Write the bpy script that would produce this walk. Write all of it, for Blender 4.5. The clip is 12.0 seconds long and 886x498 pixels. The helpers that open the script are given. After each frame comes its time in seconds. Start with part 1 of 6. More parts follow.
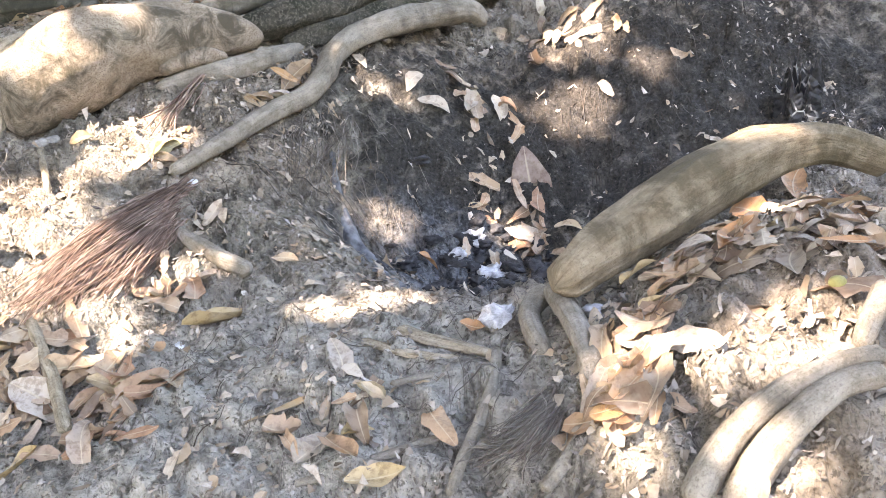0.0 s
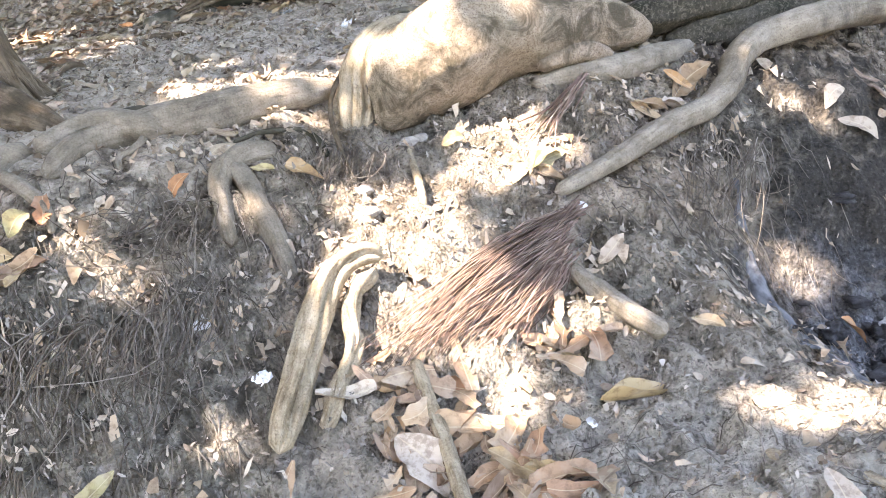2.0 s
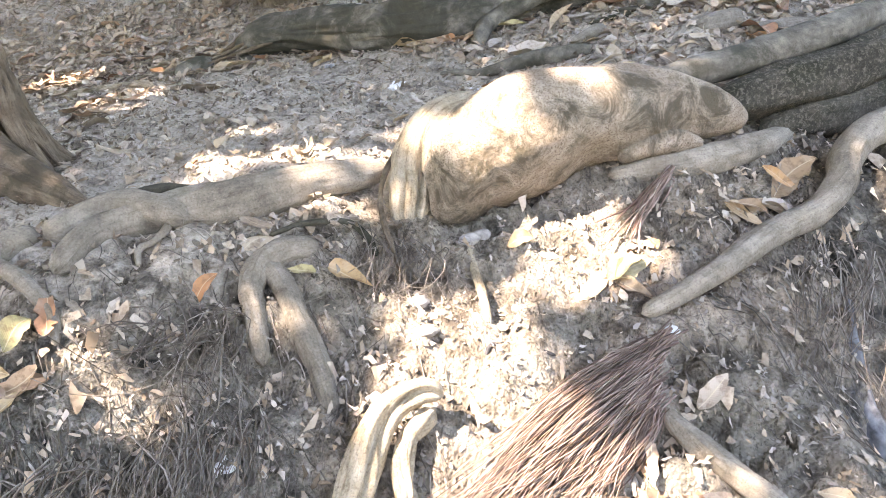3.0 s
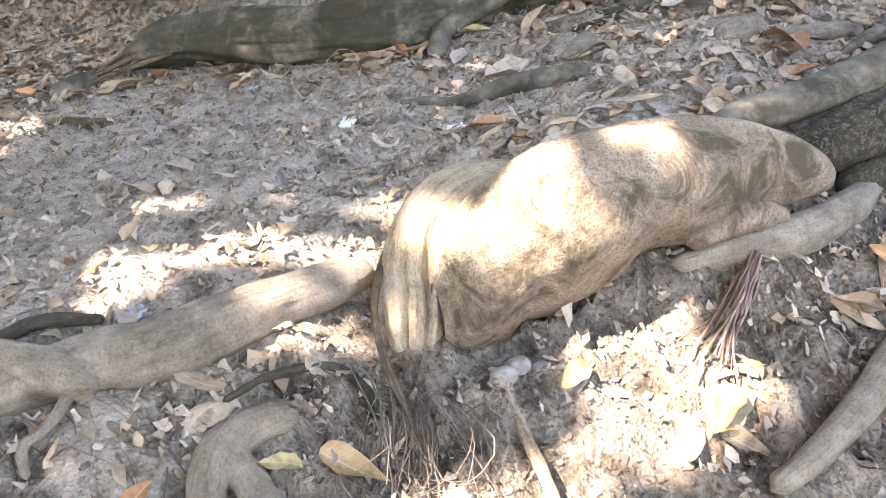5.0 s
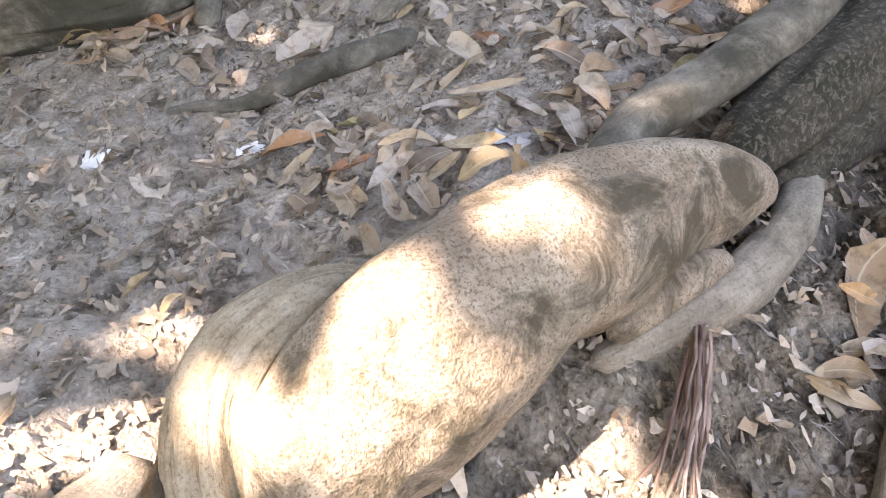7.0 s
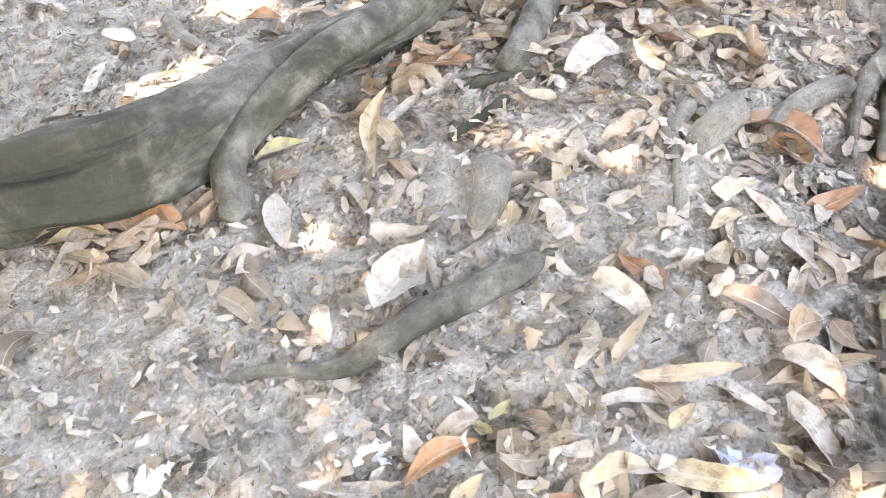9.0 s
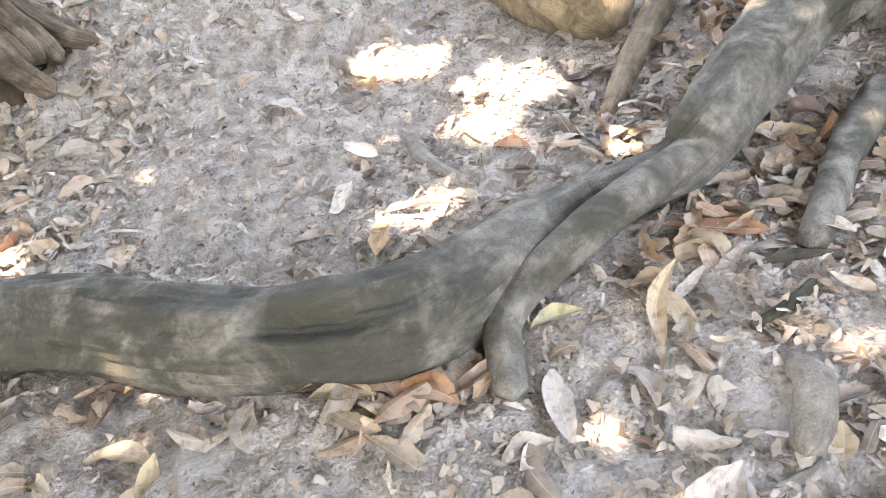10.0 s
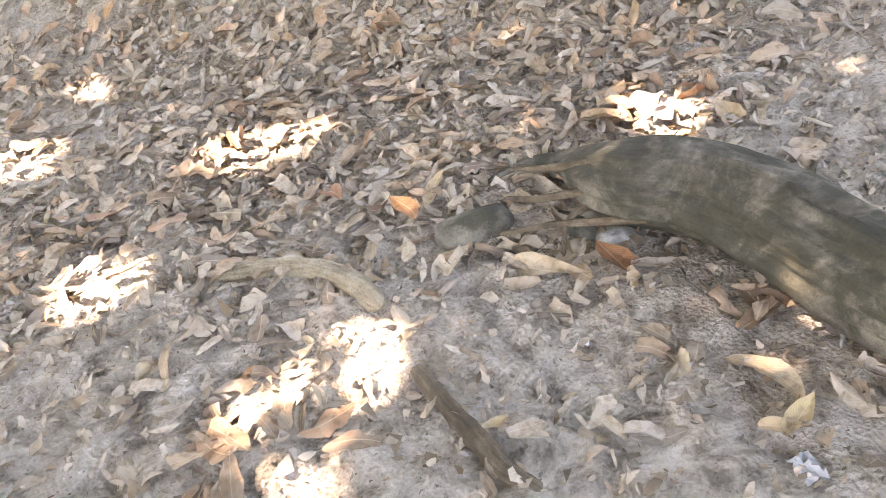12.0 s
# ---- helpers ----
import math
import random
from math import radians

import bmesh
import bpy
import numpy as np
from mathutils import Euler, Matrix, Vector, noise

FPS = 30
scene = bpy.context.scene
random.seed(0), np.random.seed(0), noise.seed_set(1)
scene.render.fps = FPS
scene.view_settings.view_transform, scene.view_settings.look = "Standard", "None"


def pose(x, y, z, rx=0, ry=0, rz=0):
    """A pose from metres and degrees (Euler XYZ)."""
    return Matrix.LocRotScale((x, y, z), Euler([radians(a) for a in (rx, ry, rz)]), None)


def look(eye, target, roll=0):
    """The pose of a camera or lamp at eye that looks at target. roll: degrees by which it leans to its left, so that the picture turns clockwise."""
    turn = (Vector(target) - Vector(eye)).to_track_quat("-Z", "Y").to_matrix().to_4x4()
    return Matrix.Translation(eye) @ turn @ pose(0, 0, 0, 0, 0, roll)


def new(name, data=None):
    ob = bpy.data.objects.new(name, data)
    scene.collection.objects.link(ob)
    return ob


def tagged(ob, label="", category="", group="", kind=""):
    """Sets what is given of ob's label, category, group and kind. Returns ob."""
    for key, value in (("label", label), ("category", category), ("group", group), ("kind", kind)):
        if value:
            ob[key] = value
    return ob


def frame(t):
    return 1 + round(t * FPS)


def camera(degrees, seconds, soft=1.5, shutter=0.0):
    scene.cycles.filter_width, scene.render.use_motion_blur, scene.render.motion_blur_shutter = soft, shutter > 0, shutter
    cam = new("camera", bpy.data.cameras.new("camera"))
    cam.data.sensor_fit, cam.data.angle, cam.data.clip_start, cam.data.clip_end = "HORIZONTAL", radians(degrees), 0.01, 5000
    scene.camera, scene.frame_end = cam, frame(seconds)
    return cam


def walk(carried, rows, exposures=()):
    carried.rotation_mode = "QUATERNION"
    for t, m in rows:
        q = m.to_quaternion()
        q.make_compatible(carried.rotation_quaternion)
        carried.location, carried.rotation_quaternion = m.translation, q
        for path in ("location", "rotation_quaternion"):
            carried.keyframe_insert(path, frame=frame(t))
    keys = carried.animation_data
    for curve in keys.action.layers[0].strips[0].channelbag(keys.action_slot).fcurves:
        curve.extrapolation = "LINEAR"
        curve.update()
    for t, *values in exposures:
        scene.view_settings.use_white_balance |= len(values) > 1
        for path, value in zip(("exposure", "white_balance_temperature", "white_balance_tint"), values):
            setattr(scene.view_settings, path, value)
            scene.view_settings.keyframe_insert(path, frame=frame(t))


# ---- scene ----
LENS = 55.25
PATH = [  # seconds, x, y, z, yaw to the left, pitch up, roll
    (0.0, 0.000, 0.000, 0.460, -0.67, -24.84, -11.61),
    (0.5, -0.149, 0.079, 0.476, 4.20, -24.79, -12.19),
    (1.0, -0.280, 0.139, 0.499, 8.17, -24.82, -12.11),
    (1.5, -0.437, 0.342, 0.527, 11.71, -24.71, -11.73),
    (2.0, -0.598, 0.519, 0.583, 15.04, -24.26, -11.55),
    (2.5, -0.680, 0.641, 0.623, 17.08, -23.58, -11.17),
    (3.0, -0.784, 0.924, 0.683, 16.15, -22.25, -9.75),
    (3.5, -0.882, 1.144, 0.738, 14.24, -22.04, -9.08),
    (3.7, -0.889, 1.210, 0.751, 13.10, -22.07, -8.98),
    (5.3, -1.230, 1.760, 0.799, 6.68, -26.68, -10.30),
    (5.5, -1.233, 1.809, 0.805, 4.41, -27.01, -10.42),
    (6.0, -1.205, 2.013, 0.826, -0.51, -27.14, -10.77),
    (6.5, -1.153, 2.267, 0.795, -1.10, -30.54, -12.24),
    (6.7, -1.134, 2.352, 0.793, -0.44, -33.52, -13.63),
    (8.3, -1.452, 2.986, 1.087, -10.64, -39.07, -12.38),
    (8.5, -1.477, 3.060, 1.095, -11.85, -39.03, -11.92),
    (9.0, -1.472, 3.299, 1.144, -11.19, -39.91, -11.88),
    (9.5, -1.549, 3.424, 1.235, -6.42, -37.73, -11.80),
    (10.0, -1.728, 3.673, 1.318, -2.11, -34.69, -12.11),
    (10.5, -1.899, 3.854, 1.366, 0.66, -32.51, -13.26),
    (10.8, -1.964, 3.856, 1.350, 7.63, -33.30, -12.84),
    (11.0, -2.004, 3.861, 1.333, 14.62, -35.18, -11.62),
    (11.5, -2.092, 3.845, 1.336, 30.32, -36.36, -13.41),
    (12.0, -2.164, 3.803, 1.360, 40.43, -36.17, -13.78),
]
cam = camera(LENS, 12.0, soft=0.9)


def eye_pose(x, y, z, yaw, pitch, roll):
    """A camera pose from its place, heading, pitch and roll."""
    return pose(x, y, z, 0, 0, yaw) @ pose(0, 0, 0, 90 + pitch) @ pose(0, 0, 0, 0, 0, roll)


LIGHT = [(0.0, 4.12, 8550, 20), (3.0, 4.26, 8600, 21), (5.5, 4.20, 8850, 24), (6.6, 4.05, 9000, 26), (8.5, 4.74, 9250, 23), (9.1, 5.18, 9200, 23), (10.0, 5.00, 9150, 24), (10.6, 5.00, 9250, 24), (11.4, 5.03, 9450, 23), (12.0, 4.71, 9750, 26)]  # seconds, stops, kelvin, tint
walk(cam, [(t, eye_pose(x, y, z, a, b, c)) for t, x, y, z, a, b, c in PATH], LIGHT)

# ---- light ----
SUN_TO = Vector((-0.42, -0.30, 0.86)).normalized()  # the way to the sun
world = bpy.data.worlds.new("sky")
scene.world = world
world.use_nodes = True
sky = world.node_tree.nodes.new("ShaderNodeTexSky")
sky.sky_type = "NISHITA"
sky.sun_disc = False
sky.sun_elevation = math.asin(SUN_TO.z)
sky.sun_rotation = math.atan2(SUN_TO.x, SUN_TO.y)
world.node_tree.nodes["Background"].inputs[1].default_value = 0.15
world.node_tree.links.new(sky.outputs[0], world.node_tree.nodes["Background"].inputs[0])
sun_lamp = bpy.data.lights.new("sun", "SUN")
sun_lamp.energy, sun_lamp.angle, sun_lamp.color = 2.4, radians(0.53), (1.0, 0.975, 0.97)
sun = new("sun", sun_lamp)
sun.matrix_world = look(SUN_TO * 20, (0, 0, 0))

# ---- noise ----
rng = np.random.default_rng(7)


def lattice(ix, iy, seed):
    h = (ix.astype(np.int64) * 374761393 + iy.astype(np.int64) * 668265263 + seed * 144665) & 0xFFFFFFFF
    h = ((h ^ (h >> 13)) * 1274126177) & 0xFFFFFFFF
    return ((h ^ (h >> 16)) & 0xFFFF) / 65535.0


def value_noise(x, y, seed=0):
    """Smooth noise from -1 to 1, one cell a unit."""
    x, y = np.asarray(x, float), np.asarray(y, float)
    ix, iy = np.floor(x), np.floor(y)
    u, v = x - ix, y - iy
    u, v = u * u * (3 - 2 * u), v * v * (3 - 2 * v)
    a, b = lattice(ix, iy, seed), lattice(ix + 1, iy, seed)
    c, d = lattice(ix, iy + 1, seed), lattice(ix + 1, iy + 1, seed)
    return 2 * ((a * (1 - u) + b * u) * (1 - v) + (c * (1 - u) + d * u) * v) - 1


def fbm(x, y, cell, octaves=3, seed=0):
    return sum(value_noise(x / cell * 2**k, y / cell * 2**k, seed + k) * 0.5**k for k in range(octaves))


# ---- materials ----
class Nodes:
    """A short way to write a node material."""

    def __init__(self, name, rough=0.9):
        self.mat = bpy.data.materials.new(name)
        self.mat.use_nodes = True
        self.tree = self.mat.node_tree
        self.bsdf = self.tree.nodes["Principled BSDF"]
        self.bsdf.inputs["Roughness"].default_value = rough
        self.bsdf.inputs["Specular IOR Level"].default_value = 0.25

    def add(self, kind, **given):
        node = self.tree.nodes.new(kind)
        for key, value in given.items():
            if key in ("operation", "data_type", "blend_type", "feature", "attribute_name"):
                if key == "operation":
                    node.operation = value
                elif key == "data_type":
                    node.data_type = value
                elif key == "blend_type":
                    node.blend_type = value
                elif key == "feature":
                    node.feature = value
                else:
                    node.attribute_name = value
            else:
                node.inputs[key.replace("_", " ")].default_value = value
        return node

    def link(self, a, b):
        self.tree.links.new(a, b)

    def place(self, scale=(1, 1, 1), source="Object"):
        coord = self.add("ShaderNodeTexCoord")
        mapping = self.add("ShaderNodeMapping", Scale=scale)
        self.link(coord.outputs[source], mapping.inputs[0])
        return mapping.outputs[0]

    def world(self):
        return self.add("ShaderNodeNewGeometry").outputs["Position"]

    def noise(self, where, scale, detail=4.0, rough=0.6, distort=0.0):
        node = self.add("ShaderNodeTexNoise", Scale=scale, Detail=detail, Roughness=rough, Distortion=distort)
        self.link(where, node.inputs["Vector"])
        return node.outputs[0]

    def ramp(self, value, *stops):
        node = self.add("ShaderNodeValToRGB")
        while len(node.color_ramp.elements) < len(stops):
            node.color_ramp.elements.new(0.5)
        for element, (at, colour) in zip(node.color_ramp.elements, stops):
            element.position = at
            element.color = (*colour, 1) if len(colour) == 3 else (colour[0],) * 3 + (1,)
        self.link(value, node.inputs[0])
        return node.outputs[0]

    def mix(self, fac, a, b, mode="MIX"):
        node = self.add("ShaderNodeMixRGB", blend_type=mode)
        for value, socket in ((fac, node.inputs[0]), (a, node.inputs[1]), (b, node.inputs[2])):
            if isinstance(value, (int, float)):
                socket.default_value = value
            elif isinstance(value, tuple):
                socket.default_value = (*value, 1)
            else:
                self.link(value, socket)
        return node.outputs[0]

    def math(self, kind, a, b=0.0):
        node = self.add("ShaderNodeMath", operation=kind)
        for value, socket in ((a, node.inputs[0]), (b, node.inputs[1])):
            if isinstance(value, (int, float)):
                socket.default_value = value
            else:
                self.link(value, socket)
        return node.outputs[0]

    def bump(self, height, strength, distance, under=None):
        node = self.add("ShaderNodeBump", Strength=strength, Distance=distance)
        self.link(height, node.inputs["Height"])
        if under is not None:
            self.link(under, node.inputs["Normal"])
        return node.outputs[0]

    def finish(self, colour, normal=None):
        if isinstance(colour, tuple):
            self.bsdf.inputs["Base Color"].default_value = (*colour, 1)
        else:
            self.link(colour, self.bsdf.inputs["Base Color"])
        if normal is not None:
            self.link(normal, self.bsdf.inputs["Normal"])
        return self.mat


def soil_material():
    n = Nodes("dry_soil", 0.97)
    at = n.world()

    def patch(middle, squash, inner, outer, rag=0.9):
        """1 inside an ellipsoid with a ragged rim, 0 outside."""
        gap = n.add("ShaderNodeVectorMath", operation="SUBTRACT")
        n.link(at, gap.inputs[0])
        gap.inputs[1].default_value = middle
        scaled = n.add("ShaderNodeVectorMath", operation="MULTIPLY")
        n.link(gap.outputs[0], scaled.inputs[0])
        scaled.inputs[1].default_value = squash
        far = n.add("ShaderNodeVectorMath", operation="LENGTH")
        n.link(scaled.outputs[0], far.inputs[0])
        edge = n.math("ADD", far.outputs["Value"], n.math("MULTIPLY", n.math("SUBTRACT", mid, 0.5), rag))
        return n.ramp(edge, (inner, (1.0,)), (outer, (0.0,)))

    broad = n.noise(at, 1.7, 3)
    mid = n.noise(at, 11, 5, 0.65, 0.4)
    fine = n.noise(at, 70, 5, 0.7)
    colour = n.ramp(mid, (0.30, (0.052, 0.045, 0.037)), (0.47, (0.225, 0.204, 0.176)), (0.66, (0.40, 0.368, 0.322)))
    tint = n.ramp(broad, (0.35, (0.82, 0.83, 0.80)), (0.62, (1.12, 1.01, 0.93)))
    colour = n.mix(1.0, colour, tint, "MULTIPLY")
    # humus and rotted root mat on the steep bank, pale dust on the trodden parts
    humus = patch((-2.15, 2.05, -0.4), (0.95, 1.15, 0.3), 0.45, 1.05)
    colour = n.mix(n.math("MULTIPLY", humus, 0.7), colour, n.ramp(mid, (0.34, (0.022, 0.021, 0.018)), (0.50, (0.135, 0.130, 0.114)), (0.66, (0.32, 0.31, 0.28))))
    powder = patch((-0.50, 1.78, -0.66), (0.85, 1.25, 0.5), 0.40, 1.0)
    colour = n.mix(n.math("MULTIPLY", powder, 0.9), colour, n.ramp(mid, (0.33, (0.15, 0.138, 0.118)), (0.50, (0.40, 0.38, 0.335)), (0.66, (0.54, 0.505, 0.45))))
    # crusted plates, longest down the fall of the bank; darker seams include painted crevice shade
    drawn = n.add("ShaderNodeMapping", Scale=(1.0, 0.45, 0.5), Rotation=(0, 0, 0.5))
    n.link(at, drawn.inputs[0])
    plates = n.noise(drawn.outputs[0], 24, 6, 0.68, 1.2)
    colour = n.mix(n.ramp(plates, (0.36, (0.75,)), (0.47, (0.0,))), colour, (0.058, 0.050, 0.041))
    colour = n.mix(n.ramp(plates, (0.56, (0.0,)), (0.68, (0.4,))), colour, (0.47, 0.44, 0.395))
    # low grain darkened in colour, deepening the shade of small cracks
    colour = n.mix(n.ramp(fine, (0.36, (0.7,)), (0.45, (0.0,))), colour, (0.06, 0.05, 0.04))
    colour = n.mix(n.ramp(fine, (0.66, (0.0,)), (0.76, (0.5,))), colour, (0.54, 0.505, 0.455))
    crumbs = n.add("ShaderNodeTexVoronoi", Scale=95.0)
    n.link(at, crumbs.inputs["Vector"])
    # paler trodden dust on the level terrace
    level = n.add("ShaderNodeSeparateXYZ")
    n.link(at, level.inputs[0])
    dust = n.ramp(n.math("ADD", n.math("ADD", level.outputs[2], 0.5), n.math("MULTIPLY", n.math("SUBTRACT", mid, 0.5), 0.3)), (0.34, (0.0,)), (0.46, (0.95,)))
    colour = n.mix(dust, colour, n.mix(n.ramp(broad, (0.30, (0.45,)), (0.60, (0.8,))), n.ramp(fine, (0.36, (0.13, 0.108, 0.085)), (0.48, (0.49, 0.438, 0.376)), (0.70, (0.65, 0.595, 0.525))), n.ramp(mid, (0.36, (0.12, 0.098, 0.077)), (0.50, (0.47, 0.412, 0.347)), (0.62, (0.63, 0.572, 0.503)))))
    # soot and ash left by a fire in the hollow
    soot = n.math("MAXIMUM", patch((1.05, 3.42, -0.65), (0.56, 1.2, 0.2), 0.50, 1.05), patch((0.06, 3.22, -0.6), (2.3, 2.4, 0.8), 0.45, 1.0))
    burnt = n.mix(n.ramp(mid, (0.56, (0.0,)), (0.70, (0.55,))), n.ramp(fine, (0.34, (0.010, 0.010, 0.010)), (0.58, (0.040, 0.038, 0.036)), (0.76, (0.15, 0.142, 0.135))), (0.17, 0.155, 0.14))
    colour = n.mix(n.math("MULTIPLY", soot, 0.92), colour, burnt)
    # blue-grey ash on the floor of the hollow
    ash = patch((0.02, 2.80, -0.92), (2.1, 2.5, 0.9), 0.35, 0.95)
    colour = n.mix(n.math("MULTIPLY", ash, 0.9), colour, n.ramp(n.math("ADD", n.math("MULTIPLY", plates, 0.6), n.math("MULTIPLY", fine, 0.4)), (0.40, (0.016, 0.017, 0.019)), (0.50, (0.105, 0.115, 0.132)), (0.62, (0.27, 0.285, 0.305))))
    height = n.math("ADD", n.math("ADD", n.math("MULTIPLY", mid, 0.5), n.math("MULTIPLY", plates, 0.8)), n.math("ADD", fine, n.math("MULTIPLY", crumbs.outputs["Distance"], 0.5)))
    return n.finish(colour, n.bump(height, 1.0, 0.022))


def bark_material(name, dark, mid, pale, moss=None, grain=1.0, crust=None, mossy=()):
    """Root bark: grain along the root, broad soft mottling, dusty flecks; moss in patches, crust for clinging soil."""
    n = Nodes(name, 0.85)
    along = n.place((1, 1, 1), "UV")
    at = n.world()
    stretch = n.add("ShaderNodeMapping", Scale=(1.0, 0.10, 1.0))
    n.link(along, stretch.inputs[0])
    lines = n.noise(stretch.outputs[0], 70, 5, 0.65, 0.25)
    rings = n.add("ShaderNodeMapping", Scale=(0.25, 1.0, 1.0))
    n.link(along, rings.inputs[0])
    wrinkle = n.noise(rings.outputs[0], 26, 4, 0.6, 0.5)
    patch = n.noise(at, 5, 4, 0.55, 0.3)
    mottle = n.noise(at, 22, 5, 0.6, 0.3)
    fine = n.noise(at, 160, 4, 0.7)
    tone = n.math("ADD", n.math("MULTIPLY", lines, 0.22 * grain), n.math("ADD", n.math("MULTIPLY", patch, 0.62 - 0.22 * grain), n.math("MULTIPLY", mottle, 0.38)))
    colour = n.ramp(tone, (0.35, dark), (0.49, mid), (0.64, pale))
    colour = n.mix(n.ramp(fine, (0.56, (0.0,)), (0.72, (0.35,))), colour, tuple(min(0.6, 1.3 * c) for c in pale))
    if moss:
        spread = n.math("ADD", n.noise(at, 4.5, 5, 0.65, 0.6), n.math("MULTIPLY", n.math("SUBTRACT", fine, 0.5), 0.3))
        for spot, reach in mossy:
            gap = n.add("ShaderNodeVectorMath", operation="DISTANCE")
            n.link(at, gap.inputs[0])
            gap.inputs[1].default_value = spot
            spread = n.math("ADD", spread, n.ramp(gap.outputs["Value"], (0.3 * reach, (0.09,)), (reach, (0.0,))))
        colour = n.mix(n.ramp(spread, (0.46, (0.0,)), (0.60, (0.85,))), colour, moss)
    colour = n.mix(n.ramp(fine, (0.32, (0.5,)), (0.48, (0.0,))), colour, tuple(0.55 * c for c in dark))
    colour = n.mix(n.ramp(lines, (0.28, (0.4 * grain,)), (0.39, (0.0,))), colour, tuple(0.5 * c for c in dark))
    height = n.math("ADD", n.math("MULTIPLY", lines, grain), n.math("ADD", n.math("MULTIPLY", wrinkle, 0.5), n.math("ADD", n.math("MULTIPLY", fine, 0.45), n.math("MULTIPLY", mottle, 0.6))))
    relief_deep = 0.009
    if crust:
        grit = n.noise(at, 75, 6, 0.75, 0.5)
        colour = n.mix(n.ramp(grit, (0.50, (0.0,)), (0.62, (0.8,))), colour, crust)
        height = n.math("ADD", height, n.math("MULTIPLY", grit, 2.0))
        relief_deep = 0.014
    return n.finish(colour, n.bump(height, 0.8, relief_deep))


def leaf_material(name, *colours, island=False, rough=0.62):
    n = Nodes(name, rough)
    if island:
        dice = n.add("ShaderNodeNewGeometry").outputs["Random Per Island"]
    else:
        dice = n.add("ShaderNodeObjectInfo").outputs["Random"]
    step = 1.0 / (len(colours) - 1)
    colour = n.ramp(dice, *[(i * step, c) for i, c in enumerate(colours)])
    at = n.world()
    blotch = n.noise(at, 38, 4, 0.65)
    colour = n.mix(n.ramp(blotch, (0.38, (0.5,)), (0.52, (0.0,))), colour, (0.10, 0.06, 0.035))
    colour = n.mix(n.ramp(n.noise(at, 14, 3), (0.5, (0.0,)), (0.7, (0.35,))), colour, (0.50, 0.44, 0.36))
    uv = n.add("ShaderNodeSeparateXYZ")
    n.link(n.place((1, 1, 1), "UV"), uv.inputs[0])
    rib = n.math("ABSOLUTE", n.math("SUBTRACT", uv.outputs[0], 0.5))
    colour = n.mix(n.ramp(rib, (0.0, (0.55,)), (0.045, (0.0,))), colour, (0.55, 0.47, 0.34))
    vein = n.add("ShaderNodeTexWave", Scale=5.0, Distortion=0.6)
    slant = n.add("ShaderNodeCombineXYZ")
    n.link(n.math("SUBTRACT", uv.outputs[1], n.math("MULTIPLY", rib, 0.5)), slant.inputs[0])
    n.link(slant.outputs[0], vein.inputs["Vector"])
    n.bsdf.inputs["Transmission Weight"].default_value = 0.0
    return n.finish(colour, n.bump(n.math("ADD", n.math("MULTIPLY", vein.outputs[1], 0.12), blotch), 0.35, 0.004))


def plain_material(name, dark, pale, scale=30.0, rough=0.85, bump=0.4):
    n = Nodes(name, rough)
    at = n.world()
    grain = n.noise(at, scale, 5, 0.65, 0.3)
    return n.finish(n.ramp(grain, (0.32, dark), (0.68, pale)), n.bump(grain, bump, 0.006))


SOIL = soil_material()
BARK_GREY = bark_material("grey_root_bark", (0.088, 0.076, 0.058), (0.198, 0.174, 0.140), (0.33, 0.296, 0.247), grain=1.0)
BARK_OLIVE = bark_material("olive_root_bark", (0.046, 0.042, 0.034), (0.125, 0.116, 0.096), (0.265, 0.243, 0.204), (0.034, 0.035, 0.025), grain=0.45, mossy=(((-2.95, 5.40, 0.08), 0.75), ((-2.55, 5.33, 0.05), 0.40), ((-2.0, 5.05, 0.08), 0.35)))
BARK_TAN = bark_material("tan_root_bark", (0.095, 0.070, 0.043), (0.205, 0.155, 0.100), (0.32, 0.262, 0.185), (0.070, 0.056, 0.030), grain=1.5)
BARK_DARK = bark_material("dark_mossy_bark", (0.030, 0.028, 0.021), (0.072, 0.067, 0.050), (0.140, 0.126, 0.100), (0.020, 0.023, 0.014))
BARK_CRUSTED = bark_material("soil_crusted_bark", (0.020, 0.019, 0.014), (0.060, 0.055, 0.042), (0.120, 0.108, 0.085), (0.024, 0.028, 0.016), crust=(0.19, 0.172, 0.138))
BARK_BROWN = bark_material("brown_trunk_bark", (0.060, 0.044, 0.030), (0.150, 0.116, 0.083), (0.255, 0.210, 0.158), (0.045, 0.038, 0.026), grain=2.0)
BARK_WEATHERED = bark_material("weathered_root_wood", (0.110, 0.083, 0.052), (0.29, 0.240, 0.172), (0.45, 0.395, 0.31), grain=1.7)


def fibre_material(name, *colours):
    n = Nodes(name, 0.8)
    step = 1.0 / (len(colours) - 1)
    colour = n.ramp(n.add("ShaderNodeNewGeometry").outputs["Random Per Island"], *[(i * step, c) for i, c in enumerate(colours)])
    return n.finish(n.mix(n.ramp(n.noise(n.world(), 26), (0.4, (0.5,)), (0.6, (0.0,))), colour, (0.08, 0.055, 0.04)))


